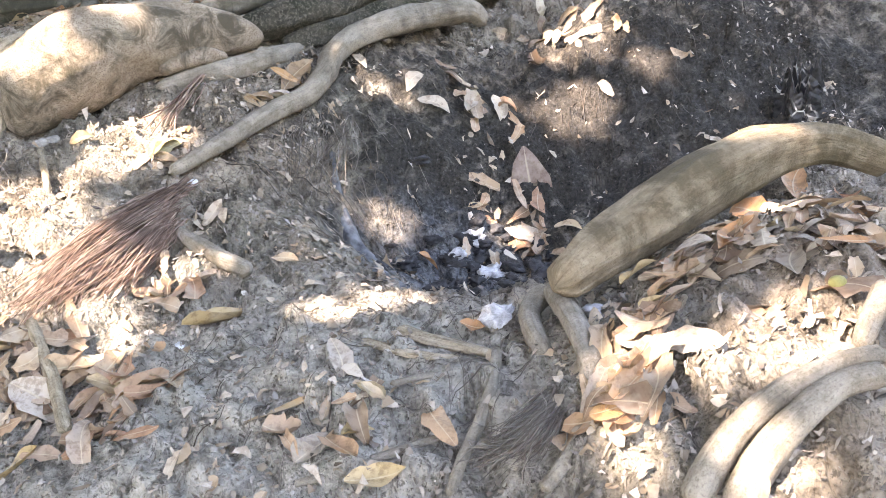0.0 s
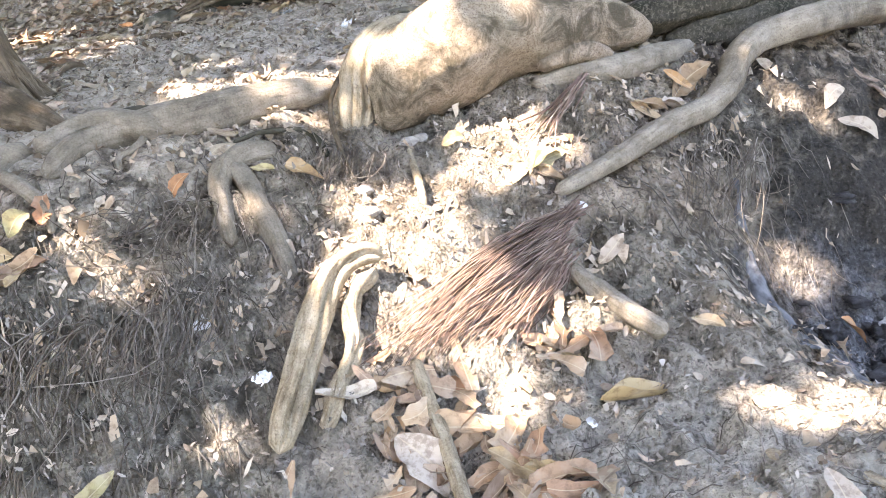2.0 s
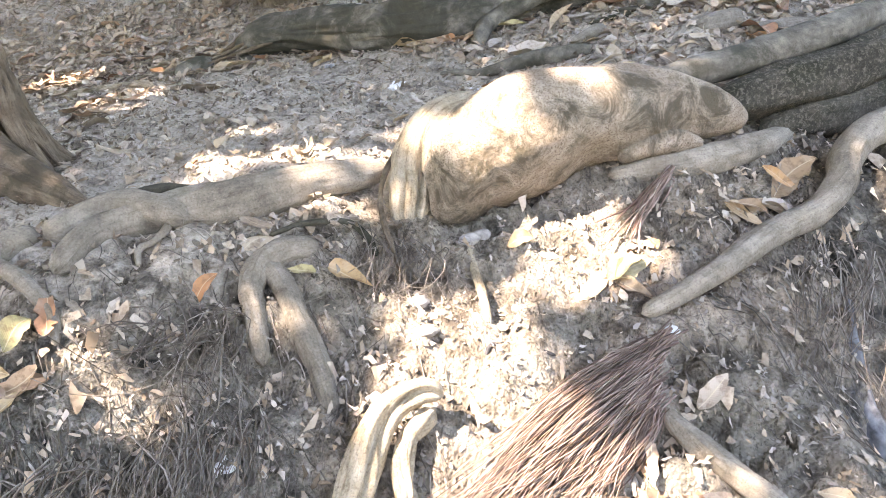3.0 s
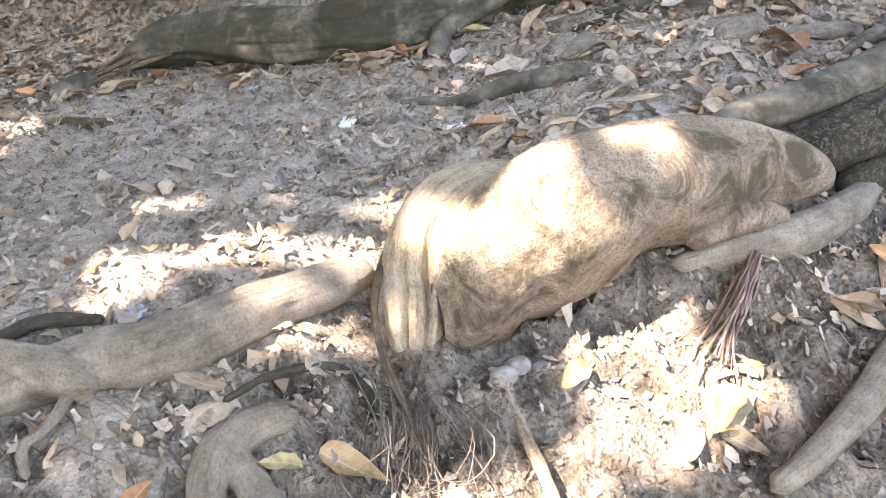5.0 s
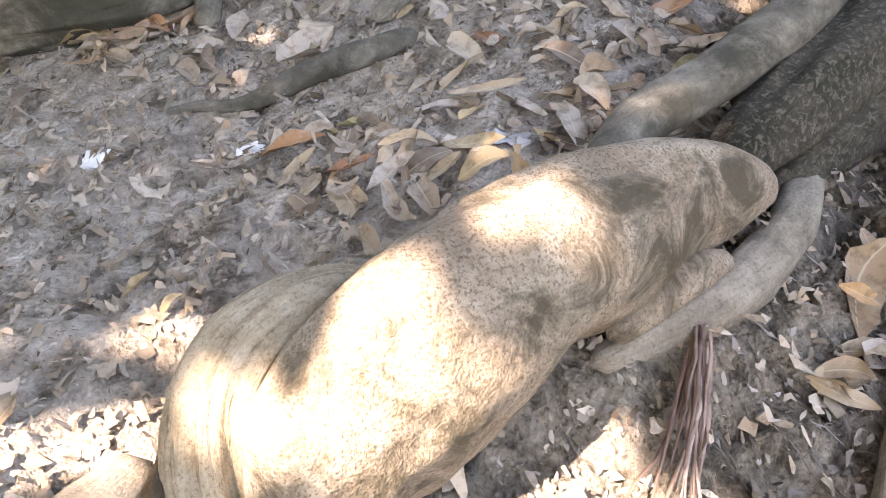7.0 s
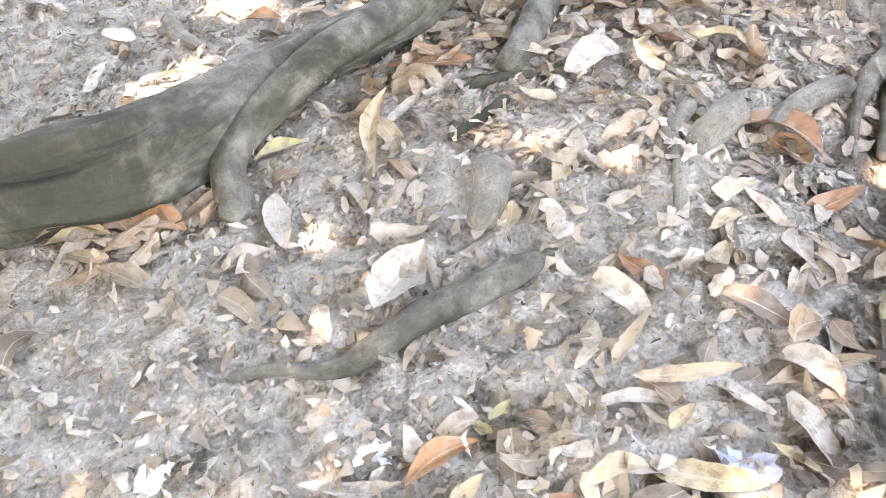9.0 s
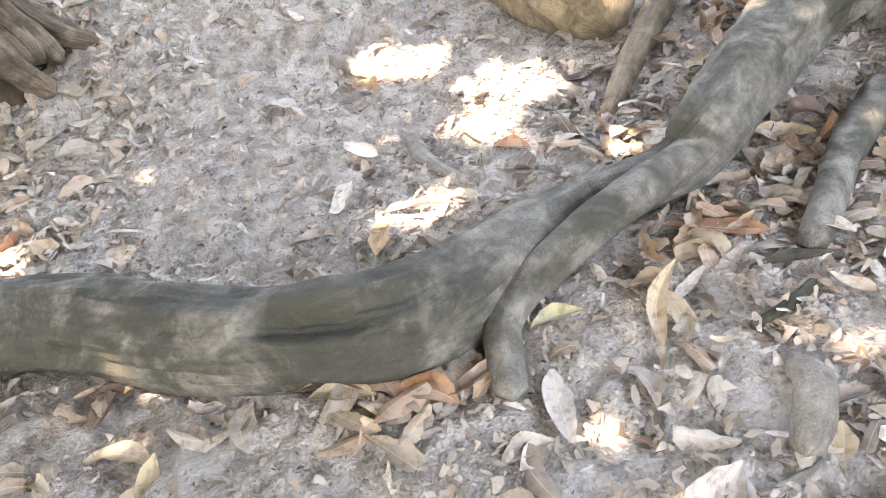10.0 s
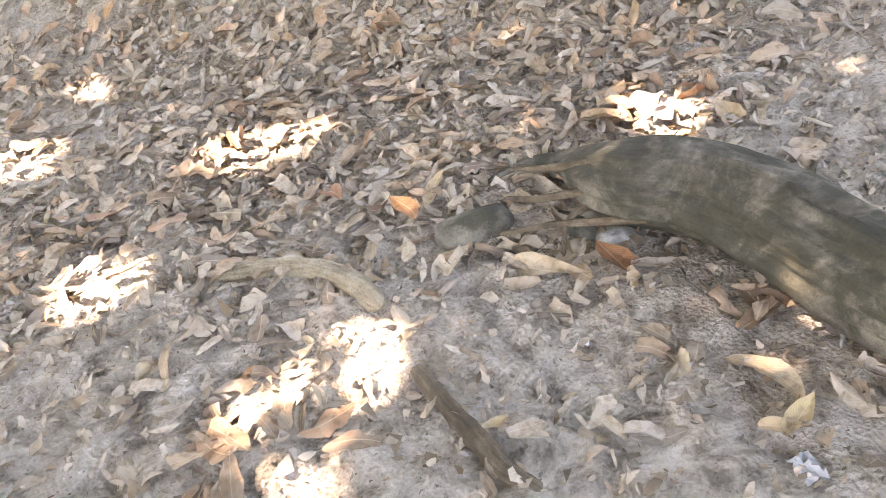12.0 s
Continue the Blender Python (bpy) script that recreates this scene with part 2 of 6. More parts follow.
FIBRE = fibre_material("fine_root_fibre", (0.05, 0.046, 0.04), (0.22, 0.20, 0.175), (0.09, 0.08, 0.07), (0.32, 0.295, 0.265), (0.06, 0.052, 0.045))
FIBRE_DARK = fibre_material("humus_root_fibre", (0.035, 0.033, 0.027), (0.135, 0.128, 0.108), (0.06, 0.056, 0.045), (0.22, 0.21, 0.18), (0.045, 0.041, 0.033))
FIBRE_SOOT = fibre_material("sooty_root_fibre", (0.012, 0.012, 0.012), (0.05, 0.048, 0.045), (0.02, 0.019, 0.018), (0.10, 0.095, 0.09))
FIBRE_RED = fibre_material("reddish_root_fibre", (0.07, 0.045, 0.036), (0.36, 0.26, 0.22), (0.14, 0.09, 0.075), (0.46, 0.36, 0.31), (0.24, 0.155, 0.128), (0.05, 0.038, 0.03))
CHAR = plain_material("charred_wood", (0.008, 0.008, 0.009), (0.05, 0.05, 0.055), 45, 0.6, 0.8)
ASH = plain_material("pale_ash", (0.22, 0.22, 0.23), (0.58, 0.58, 0.59), 40, 0.95, 0.8)
PAPER = plain_material("scrap_paper", (0.62, 0.63, 0.64), (0.82, 0.83, 0.84), 25, 0.6, 0.2)
ASHY = plain_material("ash_coated_wood", (0.035, 0.037, 0.041), (0.20, 0.208, 0.222), 16, 0.95, 0.6)
STONE = plain_material("grey_stone", (0.16, 0.15, 0.14), (0.42, 0.40, 0.37), 35, 0.8, 0.5)
LEAF_TAN = leaf_material("tan_leaf", (0.32, 0.235, 0.155), (0.40, 0.315, 0.215), (0.26, 0.18, 0.115), (0.43, 0.335, 0.225), (0.34, 0.245, 0.15))
LEAF_YELLOW = leaf_material("yellow_leaf", (0.37, 0.275, 0.15), (0.42, 0.325, 0.195), (0.33, 0.225, 0.12))
LEAF_ORANGE = leaf_material("orange_brown_leaf", (0.38, 0.20, 0.095), (0.28, 0.13, 0.07), (0.44, 0.27, 0.14))
LEAF_GREY = leaf_material("grey_dry_leaf", (0.36, 0.31, 0.26), (0.46, 0.40, 0.34), (0.30, 0.25, 0.20))
LEAF_PINK = leaf_material("pinkish_brown_leaf", (0.20, 0.145, 0.122), (0.23, 0.17, 0.145))
LEAF_GREEN = leaf_material("olive_green_leaf", (0.30, 0.26, 0.13), (0.38, 0.33, 0.18), (0.26, 0.23, 0.12))
LITTER = leaf_material("leaf_litter", (0.20, 0.15, 0.11), (0.40, 0.33, 0.255), (0.34, 0.29, 0.24), (0.11, 0.082, 0.062), (0.46, 0.405, 0.335), (0.33, 0.225, 0.15), (0.17, 0.135, 0.105), (0.42, 0.335, 0.235), (0.40, 0.35, 0.30), island=True)
CRUMBS = leaf_material("leaf_crumbs", (0.08, 0.06, 0.042), (0.46, 0.39, 0.31), (0.23, 0.18, 0.13), (0.52, 0.45, 0.37), (0.10, 0.075, 0.05), (0.41, 0.315, 0.225), (0.48, 0.42, 0.35), (0.18, 0.14, 0.10), (0.36, 0.28, 0.20), island=True)
DRIFT = leaf_material("drifted_leaf", (0.34, 0.205, 0.12), (0.38, 0.27, 0.175), (0.27, 0.145, 0.088), (0.41, 0.31, 0.22), (0.12, 0.08, 0.058), (0.33, 0.215, 0.14), (0.31, 0.25, 0.20), island=True)
GRIT = leaf_material("earth_crumbs", (0.07, 0.06, 0.05), (0.26, 0.235, 0.21), (0.13, 0.11, 0.095), (0.40, 0.37, 0.335), (0.20, 0.175, 0.15), (0.10, 0.085, 0.07), island=True)


def canopy_material():
    n = Nodes("green_canopy_leaf", 0.6)
    colour = n.ramp(n.add("ShaderNodeNewGeometry").outputs["Random Per Island"], (0.0, (0.10, 0.12, 0.045)), (0.5, (0.14, 0.15, 0.06)), (1.0, (0.09, 0.11, 0.04)))
    n.finish(colour)
    through_light = n.add("ShaderNodeBsdfTranslucent")
    n.link(n.mix(1.0, colour, (1.9, 1.75, 1.5), "MULTIPLY"), through_light.inputs[0])
    blend = n.add("ShaderNodeMixShader")
    blend.inputs[0].default_value = 0.45
    n.link(n.bsdf.outputs[0], blend.inputs[1])
    n.link(through_light.outputs[0], blend.inputs[2])
    n.link(blend.outputs[0], n.tree.nodes["Material Output"].inputs["Surface"])
    return n.mat


CANOPY = canopy_material()

# ---- lie of the land ----
MOUNDS = [  # x, y, spread, rise: the humps and hollows of the bank
    (-2.30, 1.90, 0.50, 0.111),
    (-1.70, 2.00, 0.40, 0.115),
    (-0.80, 1.90, 0.40, 0.103),
    (-0.30, 1.75, 0.35, 0.103),
    (0.25, 1.50, 0.40, -0.046),
    (0.80, 1.50, 0.50, 0.440),
    (-2.50, 2.70, 0.45, -0.061),
    (-1.80, 2.60, 0.35, -0.118),
    (-1.30, 2.65, 0.30, 0.046),
    (-0.80, 2.60, 0.30, -0.085),
    (-0.35, 2.30, 0.35, 0.104),
    (0.00, 2.85, 0.30, -0.126),
    (0.55, 2.80, 0.35, -0.137),
    (-1.30, 3.15, 0.30, -0.196),
    (-0.75, 3.25, 0.30, -0.134),
    (-0.25, 3.30, 0.30, -0.206),
    (0.30, 3.40, 0.30, -0.009),
    (0.90, 3.60, 0.45, 0.065),
    (1.30, 2.60, 0.50, 0.016),
    (-0.20, 3.95, 0.35, -0.162),
    (0.50, 4.30, 0.45, -0.388),
    (-1.50, 4.20, 0.50, -0.064),
    (-2.40, 3.50, 0.50, 0.025),
    (-1.00, 5.00, 0.70, 0.055),
    (-0.20, 2.90, 0.15, -0.185),
]


def height(x, y):
    """The smooth lie of the land: a level terrace behind, a bank that falls to the front, humps and hollows on it."""
    x, y = np.asarray(x, float), np.asarray(y, float)
    brow = 3.25 + 0.25 * np.tanh((x + 1) / 0.8) + 0.45 * (1 + np.tanh((x - 0.1) / 0.35)) - 0.35 * np.exp(-(((x + 2.4) / 0.6) ** 2))
    rise = np.clip((y - brow + 1.4) / 1.6, 0, 1)
    z = -0.85 * (1 - rise * rise * (3 - 2 * rise))
    for a, b, spread, up in MOUNDS:
        z = z + up * np.exp(-((x - a) ** 2 + (y - b) ** 2) / (2 * spread * spread))
    back = np.clip((y - 6.3 - 0.35 * np.clip(x + 3, -4, 3)) / 2.0, 0, 1)
    return z + 0.42 * back * back * (3 - 2 * back)


def on_bank(x, y):
    """1 on the steep bank, 0 on the level terrace."""
    return np.clip((0.02 - height(x, y)) / 0.25, 0, 1)


def relief(x, y):
    """Clods and ruts on top of the lie of the land."""
    near = np.clip((12 - np.hypot(x + 1, y - 4)) / 6, 0, 1)
    bank = on_bank(x, y)
    z = 0.016 * fbm(x, y, 0.35, 2, 3) + (0.015 + 0.019 * bank) * fbm(x, y, 0.07, 4, 11)
    furrow = np.abs(value_noise(x / 0.11 + 0.6 * y / 0.11, y / 0.34, 23))
    return near * (z - 0.05 * bank * np.clip(0.3 - furrow, 0, 1))


def ground_z(x, y):
    return float(height(x, y) + relief(x, y))


def mesh_object(name, verts, faces, material, parent=None, uv=None, smooth=True):
    me = bpy.data.meshes.new(name)
    me.from_pydata([tuple(v) for v in verts], [], faces)
    me.materials.append(material)
    if uv is not None:
        layer = me.uv_layers.new(name="UVMap")
        loops = np.empty(len(me.loops), np.int32)
        me.loops.foreach_get("vertex_index", loops)
        layer.data.foreach_set("uv", np.asarray(uv, np.float32)[loops].ravel())
    me.polygons.foreach_set("use_smooth", [smooth] * len(me.polygons))
    me.update()
    ob = new(name, me)
    if parent is not None:
        ob.parent = parent
    return ob


def spaced(lo, hi, fine_lo, fine_hi, fine, growth):
    """Grid lines that are close together in the middle and wider outwards."""
    middle = list(np.arange(fine_lo, fine_hi + fine / 2, fine))
    up, down, step = [middle[-1]], [middle[0]], fine
    while up[-1] < hi or down[-1] > lo:
        step *= growth
        up.append(up[-1] + step)
        down.append(down[-1] - step)
    return np.array(down[:0:-1] + middle + up[1:])


def build_ground():
    xs = spaced(-900, 900, -3.9, 1.9, 0.0125, 1.05)
    ys = spaced(-900, 900, 0.7, 6.6, 0.0125, 1.05)
    gx, gy = np.meshgrid(xs, ys)
    gz = height(gx, gy) + relief(gx, gy)
    verts = np.stack([gx, gy, gz], -1).reshape(-1, 3)
    w, h = len(xs), len(ys)
    i = (np.arange(h - 1)[:, None] * w + np.arange(w - 1)).ravel()
    me = bpy.data.meshes.new("ground")
    me.vertices.add(len(verts))
    me.vertices.foreach_set("co", verts.ravel())
    quads = np.stack([i, i + 1, i + 1 + w, i + w], -1)
    me.loops.add(quads.size)
    me.loops.foreach_set("vertex_index", quads.ravel())
    me.polygons.add(len(quads))
    me.polygons.foreach_set("loop_start", np.arange(0, quads.size, 4))
    me.polygons.foreach_set("use_smooth", [True] * len(quads))
    me.update(calc_edges=True)
    me.materials.append(SOIL)
    return tagged(new("ground", me), "dry grey-brown forest soil with a sooty hollow in the bank", "ground", kind="structure")


build_ground()


# ---- roots ----
def spline(points, step):
    """Points and radii along a smooth line through the control points."""
    p = np.array(points, float)
    p = np.vstack([2 * p[0] - p[1], p, 2 * p[-1] - p[-2]])
    out = []
    for a, b, c, d in zip(p, p[1:], p[2:], p[3:]):
        n = max(2, int(np.linalg.norm(c[:3] - b[:3]) / step))
        for t in np.arange(n) / n:
            out.append(0.5 * (2 * b + (c - a) * t + (2 * a - 5 * b + 4 * c - d) * t * t + (3 * b - a - 3 * c + d) * t**3))
    out.append(p[-2])
    return np.array(out)


def tube(points, sides=26, lumps=0.12, grooves=0.0, ribs=5, flat=1.0, seed=0, step=None, blunt=True, dents=(), deepen=False, rough=0.05):
    """Verts, faces and uv of a knobbly tube. flat: height over width. grooves: depth of the furrows that run along it."""
    line = spline(points, step or max(0.008, 0.45 * np.mean([q[3] for q in points])))
    n = len(line)
    ahead = np.gradient(line[:, :3], axis=0)
    ahead /= np.linalg.norm(ahead, axis=1)[:, None] + 1e-9
    side = np.cross(ahead, (0, 0, 1.0))
    side /= np.linalg.norm(side, axis=1)[:, None] + 1e-9
    above = np.cross(side, ahead)
    radius = np.maximum(line[:, 3], 0.0015)
    run = np.concatenate([[0], np.cumsum(np.linalg.norm(np.diff(line[:, :3], axis=0), axis=1))])
    if blunt:
        for end in (run, run[-1] - run):
            radius = radius * np.sqrt(np.clip(1 - (1 - np.clip(end / (0.9 * radius + 1e-6), 0, 1)) ** 2, 0.02, 1))
    theta = np.arange(sides) / sides * 2 * math.pi
    c, s = np.cos(theta), np.sin(theta)
    mean = float(np.mean(line[:, 3]))
    around = value_noise(2.2 * c[None, :] + run[:, None] / (3.2 * mean) + seed * 7.3, 2.2 * s[None, :] + 0.35 * run[:, None] / mean + seed * 3.1, 5)
    fine = value_noise(5 * c[None, :] + run[:, None] / (1.1 * mean), 5 * s[None, :] + seed * 5.7, 9)
    shape = 1 + lumps * around + 0.35 * lumps * fine
    # wrinkles along the root and flaking knobs
    wrinkle = np.abs(value_noise(7 * c[None, :] + seed * 1.7 + 0.2 * around, 7 * s[None, :] + run[:, None] / (7 * mean), 17))
    knob = value_noise(6 * c[None, :] + run[:, None] / (0.55 * mean) + seed, 6 * s[None, :] + 0.6 * run[:, None] / mean, 19)
    shape = shape + rough * (1.6 * wrinkle - 0.6 + 0.5 * knob)
    if grooves:
        turn = 0.8 * np.sin(run / (9 * mean) + seed)[:, None]
        deep = np.clip(run / run[-1] * 2.2 - 0.75, 0.08, 1)[:, None] if deepen else 1.0
        shape = shape * (1 - deep * grooves * np.clip(np.sin(ribs * (theta[None, :] + turn) + 1.5 * around), 0, 1) ** 2)
    r = radius[:, None] * shape
    verts = line[:, None, :3] + (r * c)[:, :, None] * side[:, None] + (flat * r * s)[:, :, None] * above[:, None]
    for x, y, z, long, wide, deep in dents:
        # a slot pressed into the flank, longest along the tube
        gap = verts - np.array((x, y, z))
        off = (gap * ahead[:, None]).sum(-1)
        rest = np.linalg.norm(gap - off[:, :, None] * ahead[:, None], axis=-1)
        push = deep * np.exp(-((off / long) ** 4) - (rest / wide) ** 4)
        verts = verts - push[:, :, None] * (verts - line[:, None, :3]) / (r[:, :, None] + 1e-9)
    verts = verts.reshape(-1, 3)
    uv = np.stack([np.broadcast_to(np.abs(theta / math.pi - 1) * mean * math.pi, (n, sides)), np.broadcast_to(run[:, None], (n, sides))], -1).reshape(-1, 2)
    faces = []
    for i in range(n - 1):
        for j in range(sides):
            k = (j + 1) % sides
            faces.append((i * sides + j, i * sides + k, (i + 1) * sides + k, (i + 1) * sides + j))
    faces.append(tuple(range(sides))[::-1])
    faces.append(tuple((n - 1) * sides + j for j in range(sides)))
    return verts, faces, uv


seeds = iter(range(1, 9999))


def root(label, points, material, name="tree_root", parent=None, category="root", **shape):
    """A root as one thing, or as a limb of another."""
    verts, faces, uv = tube(points, seed=next(seeds), **shape)
    ob = mesh_object(name, verts, faces, material, parent, uv)
    if parent is None:
        tagged(ob, label, category)
    elif label:
        tagged(ob, label)
    return ob


# roots of the lower bank
arch = root("smooth tan root that arches over a pocket of dry leaves", [(0.258, 1.762, -0.520, 0.048), (0.362, 1.828, -0.496, 0.064), (0.503, 1.917, -0.485, 0.078), (0.670, 2.012, -0.461, 0.087), (0.846, 2.103, -0.451, 0.083), (1.026, 2.184, -0.462, 0.068), (1.182, 2.231, -0.499, 0.057), (1.367, 2.226, -0.600, 0.055)], BARK_TAN, sides=48, lumps=0.10, flat=1.0, grooves=0.10, ribs=3)
root("", [(0.265, 1.958, -0.627, 0.034), (0.209, 1.879, -0.627, 0.029), (0.195, 1.753, -0.621, 0.026), (0.207, 1.673, -0.642, 0.022)], BARK_GREY, "side_root", arch, lumps=0.08)
root("", [(0.286, 1.944, -0.619, 0.034), (0.288, 1.732, -0.583, 0.030), (0.284, 1.566, -0.583, 0.027), (0.266, 1.460, -0.605, 0.025), (0.238, 1.412, -0.644, 0.022)], BARK_GREY, "side_root", arch, lumps=0.08)
root("thin grey root that runs down the bare bank", [(0.101, 1.770, -0.657, 0.014), (0.069, 1.640, -0.662, 0.014), (0.022, 1.537, -0.680, 0.014), (-0.030, 1.452, -0.701, 0.013), (-0.075, 1.375, -0.732, 0.013)], BARK_GREY)
root("short grey root half sunk in the bank", [(0.218, 1.385, -0.654, 0.013), (0.168, 1.338, -0.676, 0.015), (0.111, 1.305, -0.706, 0.015)], BARK_GREY)
root("pale sunlit root arching over bleached soil", [(0.728, 1.178, -0.452, 0.018), (0.645, 1.191, -0.464, 0.020), (0.553, 1.189, -0.493, 0.023), (0.465, 1.178, -0.542, 0.026), (0.396, 1.152, -0.598, 0.030), (0.351, 1.125, -0.653, 0.030)], BARK_GREY, lumps=0.06)
root("pale sunlit root arching over bleached soil", [(0.714, 1.146, -0.469, 0.023), (0.637, 1.156, -0.480, 0.024), (0.545, 1.133, -0.517, 0.028), (0.465, 1.113, -0.584, 0.032), (0.411, 1.083, -0.644, 0.032)], BARK_GREY, lumps=0.06)
root("grey root at the edge of the sunlit mound", [(0.822, 1.339, -0.417, 0.021), (0.764, 1.286, -0.448, 0.021), (0.718, 1.248, -0.487, 0.015)], BARK_GREY)
root("flat grey root worn level with the bank", [(-0.403, 2.209, -0.656, 0.025), (-0.237, 2.099, -0.663, 0.027), (-0.088, 1.936, -0.668, 0.025), (0.022, 1.842, -0.673, 0.021), (0.099, 1.766, -0.667, 0.015)], BARK_WEATHERED, grooves=0.25, flat=0.5)
root("flat grey root worn level with the bank", [(-0.403, 2.001, -0.639, 0.018), (-0.265, 1.954, -0.644, 0.016), (-0.122, 1.852, -0.661, 0.016), (0.054, 1.757, -0.670, 0.011)], BARK_WEATHERED, grooves=0.25, flat=0.5)
root("thin root half buried in the bank", [(-0.406, 1.502, -0.717, 0.011), (-0.304, 1.506, -0.711, 0.012), (-0.175, 1.525, -0.705, 0.013), (-0.058, 1.537, -0.698, 0.010)], BARK_GREY, flat=0.6)
root("thin root half buried in the bank", [(-0.171, 1.734, -0.665, 0.010), (-0.074, 1.743, -0.671, 0.011), (0.046, 1.699, -0.672, 0.008)], BARK_GREY, flat=0.6)
root("long grey root snaking along the brow above the burnt hollow", [(-0.861, 2.912, -0.380, 0.021), (-0.773, 2.975, -0.365, 0.028), (-0.640, 3.099, -0.344, 0.035), (-0.497, 3.264, -0.322, 0.040), (-0.369, 3.368, -0.312, 0.043), (-0.284, 3.471, -0.269, 0.047), (-0.246, 3.577, -0.218, 0.050), (-0.145, 3.717, -0.190, 0.053), (0.040, 3.803, -0.179, 0.062), (0.230, 4.007, -0.210, 0.060), (0.399, 4.129, -0.252, 0.054), (0.470, 4.144, -0.336, 0.033)], BARK_GREY, sides=20, lumps=0.10, grooves=0.06, ribs=3)
root("ash-coated burnt root at the rim of the hollow", [(-0.316, 3.195, -0.505, 0.016), (-0.318, 3.073, -0.615, 0.022), (-0.305, 2.949, -0.735, 0.030), (-0.255, 2.791, -0.815, 0.036), (-0.185, 2.540, -0.785, 0.034), (-0.110, 2.343, -0.765, 0.024)], ASHY, sides=24, lumps=0.25, flat=0.7)

# roots on the brow
root("grey root with a flaring end beside the swollen root", [(-0.951, 3.439, -0.174, 0.021), (-0.833, 3.467, -0.176, 0.037), (-0.704, 3.511, -0.183, 0.047), (-0.574, 3.593, -0.191, 0.051), (-0.469, 3.693, -0.199, 0.045), (-0.378, 3.823, -0.209, 0.038), (-0.219, 4.023, -0.244, 0.032), (-0.064, 4.236, -0.262, 0.043)], BARK_GREY, sides=20, grooves=0.10, ribs=3)
root("smooth grey-brown root running up to the tree", [(-0.880, 3.640, -0.030, 0.045), (-0.800, 3.730, 0.010, 0.047), (-0.705, 3.812, 0.025, 0.049), (-0.612, 3.846, 0.029, 0.050), (-0.515, 3.884, 0.039, 0.051), (-0.426, 3.933, 0.048, 0.052), (-0.334, 3.983, 0.055, 0.054), (-0.067, 4.229, 0.058, 0.060), (0.229, 4.567, 0.047, 0.068), (0.560, 4.930, 0.060, 0.080)], BARK_OLIVE, sides=22, lumps=0.06)
root("thick dark mossy root ridge", [(-0.640, 3.700, -0.085, 0.045), (-0.560, 3.755, -0.070, 0.065), (-0.440, 3.830, -0.062, 0.078), (-0.290, 3.925, -0.055, 0.084), (-0.126, 4.040, -0.050, 0.088), (0.112, 4.230, -0.045, 0.095), (0.360, 4.480, -0.030, 0.110), (0.620, 4.850, 0.000, 0.130)], BARK_CRUSTED, sides=40, lumps=0.20, grooves=0.08, ribs=3)
root("dark soil-crusted root ridge above the hollow", [(-0.480, 3.770, -0.190, 0.040), (-0.360, 3.850, -0.185, 0.065), (-0.200, 3.945, -0.185, 0.078), (-0.020, 4.060, -0.190, 0.085), (0.210, 4.240, -0.195, 0.095), (0.450, 4.480, -0.190, 0.110), (0.720, 4.850, -0.150, 0.130)], BARK_CRUSTED, sides=36, lumps=0.3)
log = root("thick grey-brown root lying along the brow like a log", [(-1.636, 3.392, -0.080, 0.032), (-1.709, 3.302, -0.064, 0.051), (-1.808, 3.211, -0.046, 0.058), (-1.919, 3.111, -0.034, 0.066), (-2.015, 3.028, -0.031, 0.070), (-2.183, 2.978, -0.027, 0.057), (-2.260, 2.938, -0.027, 0.052), (-2.335, 2.871, -0.028, 0.048), (-2.354, 2.773, -0.039, 0.042), (-2.355, 2.670, -0.067, 0.027)], BARK_GREY, sides=24, lumps=0.11)
root("", [(-2.085, 2.930, -0.035, 0.036), (-2.179, 2.949, -0.013, 0.047), (-2.324, 2.975, 0.002, 0.050), (-2.422, 2.913, -0.003, 0.045), (-2.467, 2.807, -0.011, 0.040)], BARK_GREY, "side_root", log, lumps=0.16)
root("crooked grey root crossing the steep bank", [(-2.734, 2.766, -0.034, 0.023), (-2.521, 2.679, -0.042, 0.024), (-2.355, 2.580, -0.078, 0.021), (-2.271, 2.518, -0.119, 0.016), (-2.228, 2.450, -0.159, 0.009)], BARK_GREY, lumps=0.12)
root("grey root diving under the thick one", [(-2.500, 2.833, -0.020, 0.044), (-2.584, 2.771, -0.026, 0.049), (-2.600, 2.652, -0.060, 0.048), (-2.575, 2.534, -0.101, 0.041)], BARK_GREY, sides=20, lumps=0.14)
root("thin dark root lying behind the thick one", [(-2.174, 3.159, -0.017, 0.011), (-2.315, 3.159, -0.006, 0.016), (-2.392, 3.103, -0.010, 0.016), (-2.452, 3.052, -0.017, 0.013)], BARK_DARK)
twig = root("forked grey rootlet climbing over the thick root", [(-2.198, 3.055, -0.020, 0.014), (-2.147, 2.920, -0.042, 0.013), (-2.156, 2.842, -0.057, 0.011), (-2.181, 2.800, -0.065, 0.010), (-2.151, 2.742, -0.089, 0.008)], BARK_GREY, "rootlet")
root("", [(-2.122, 2.897, -0.056, 0.010), (-2.039, 2.861, -0.083, 0.010), (-1.974, 2.841, -0.108, 0.008)], BARK_GREY, "side_root", twig)
fork = root("forked grey root plunging into the bank", [(-1.721, 2.954, -0.148, 0.029), (-1.793, 2.908, -0.136, 0.040), (-1.844, 2.842, -0.146, 0.043), (-1.856, 2.764, -0.180, 0.034), (-1.818, 2.679, -0.236, 0.029), (-1.768, 2.575, -0.303, 0.023)], BARK_GREY, sides=20, lumps=0.13, grooves=0.2, ribs=4)
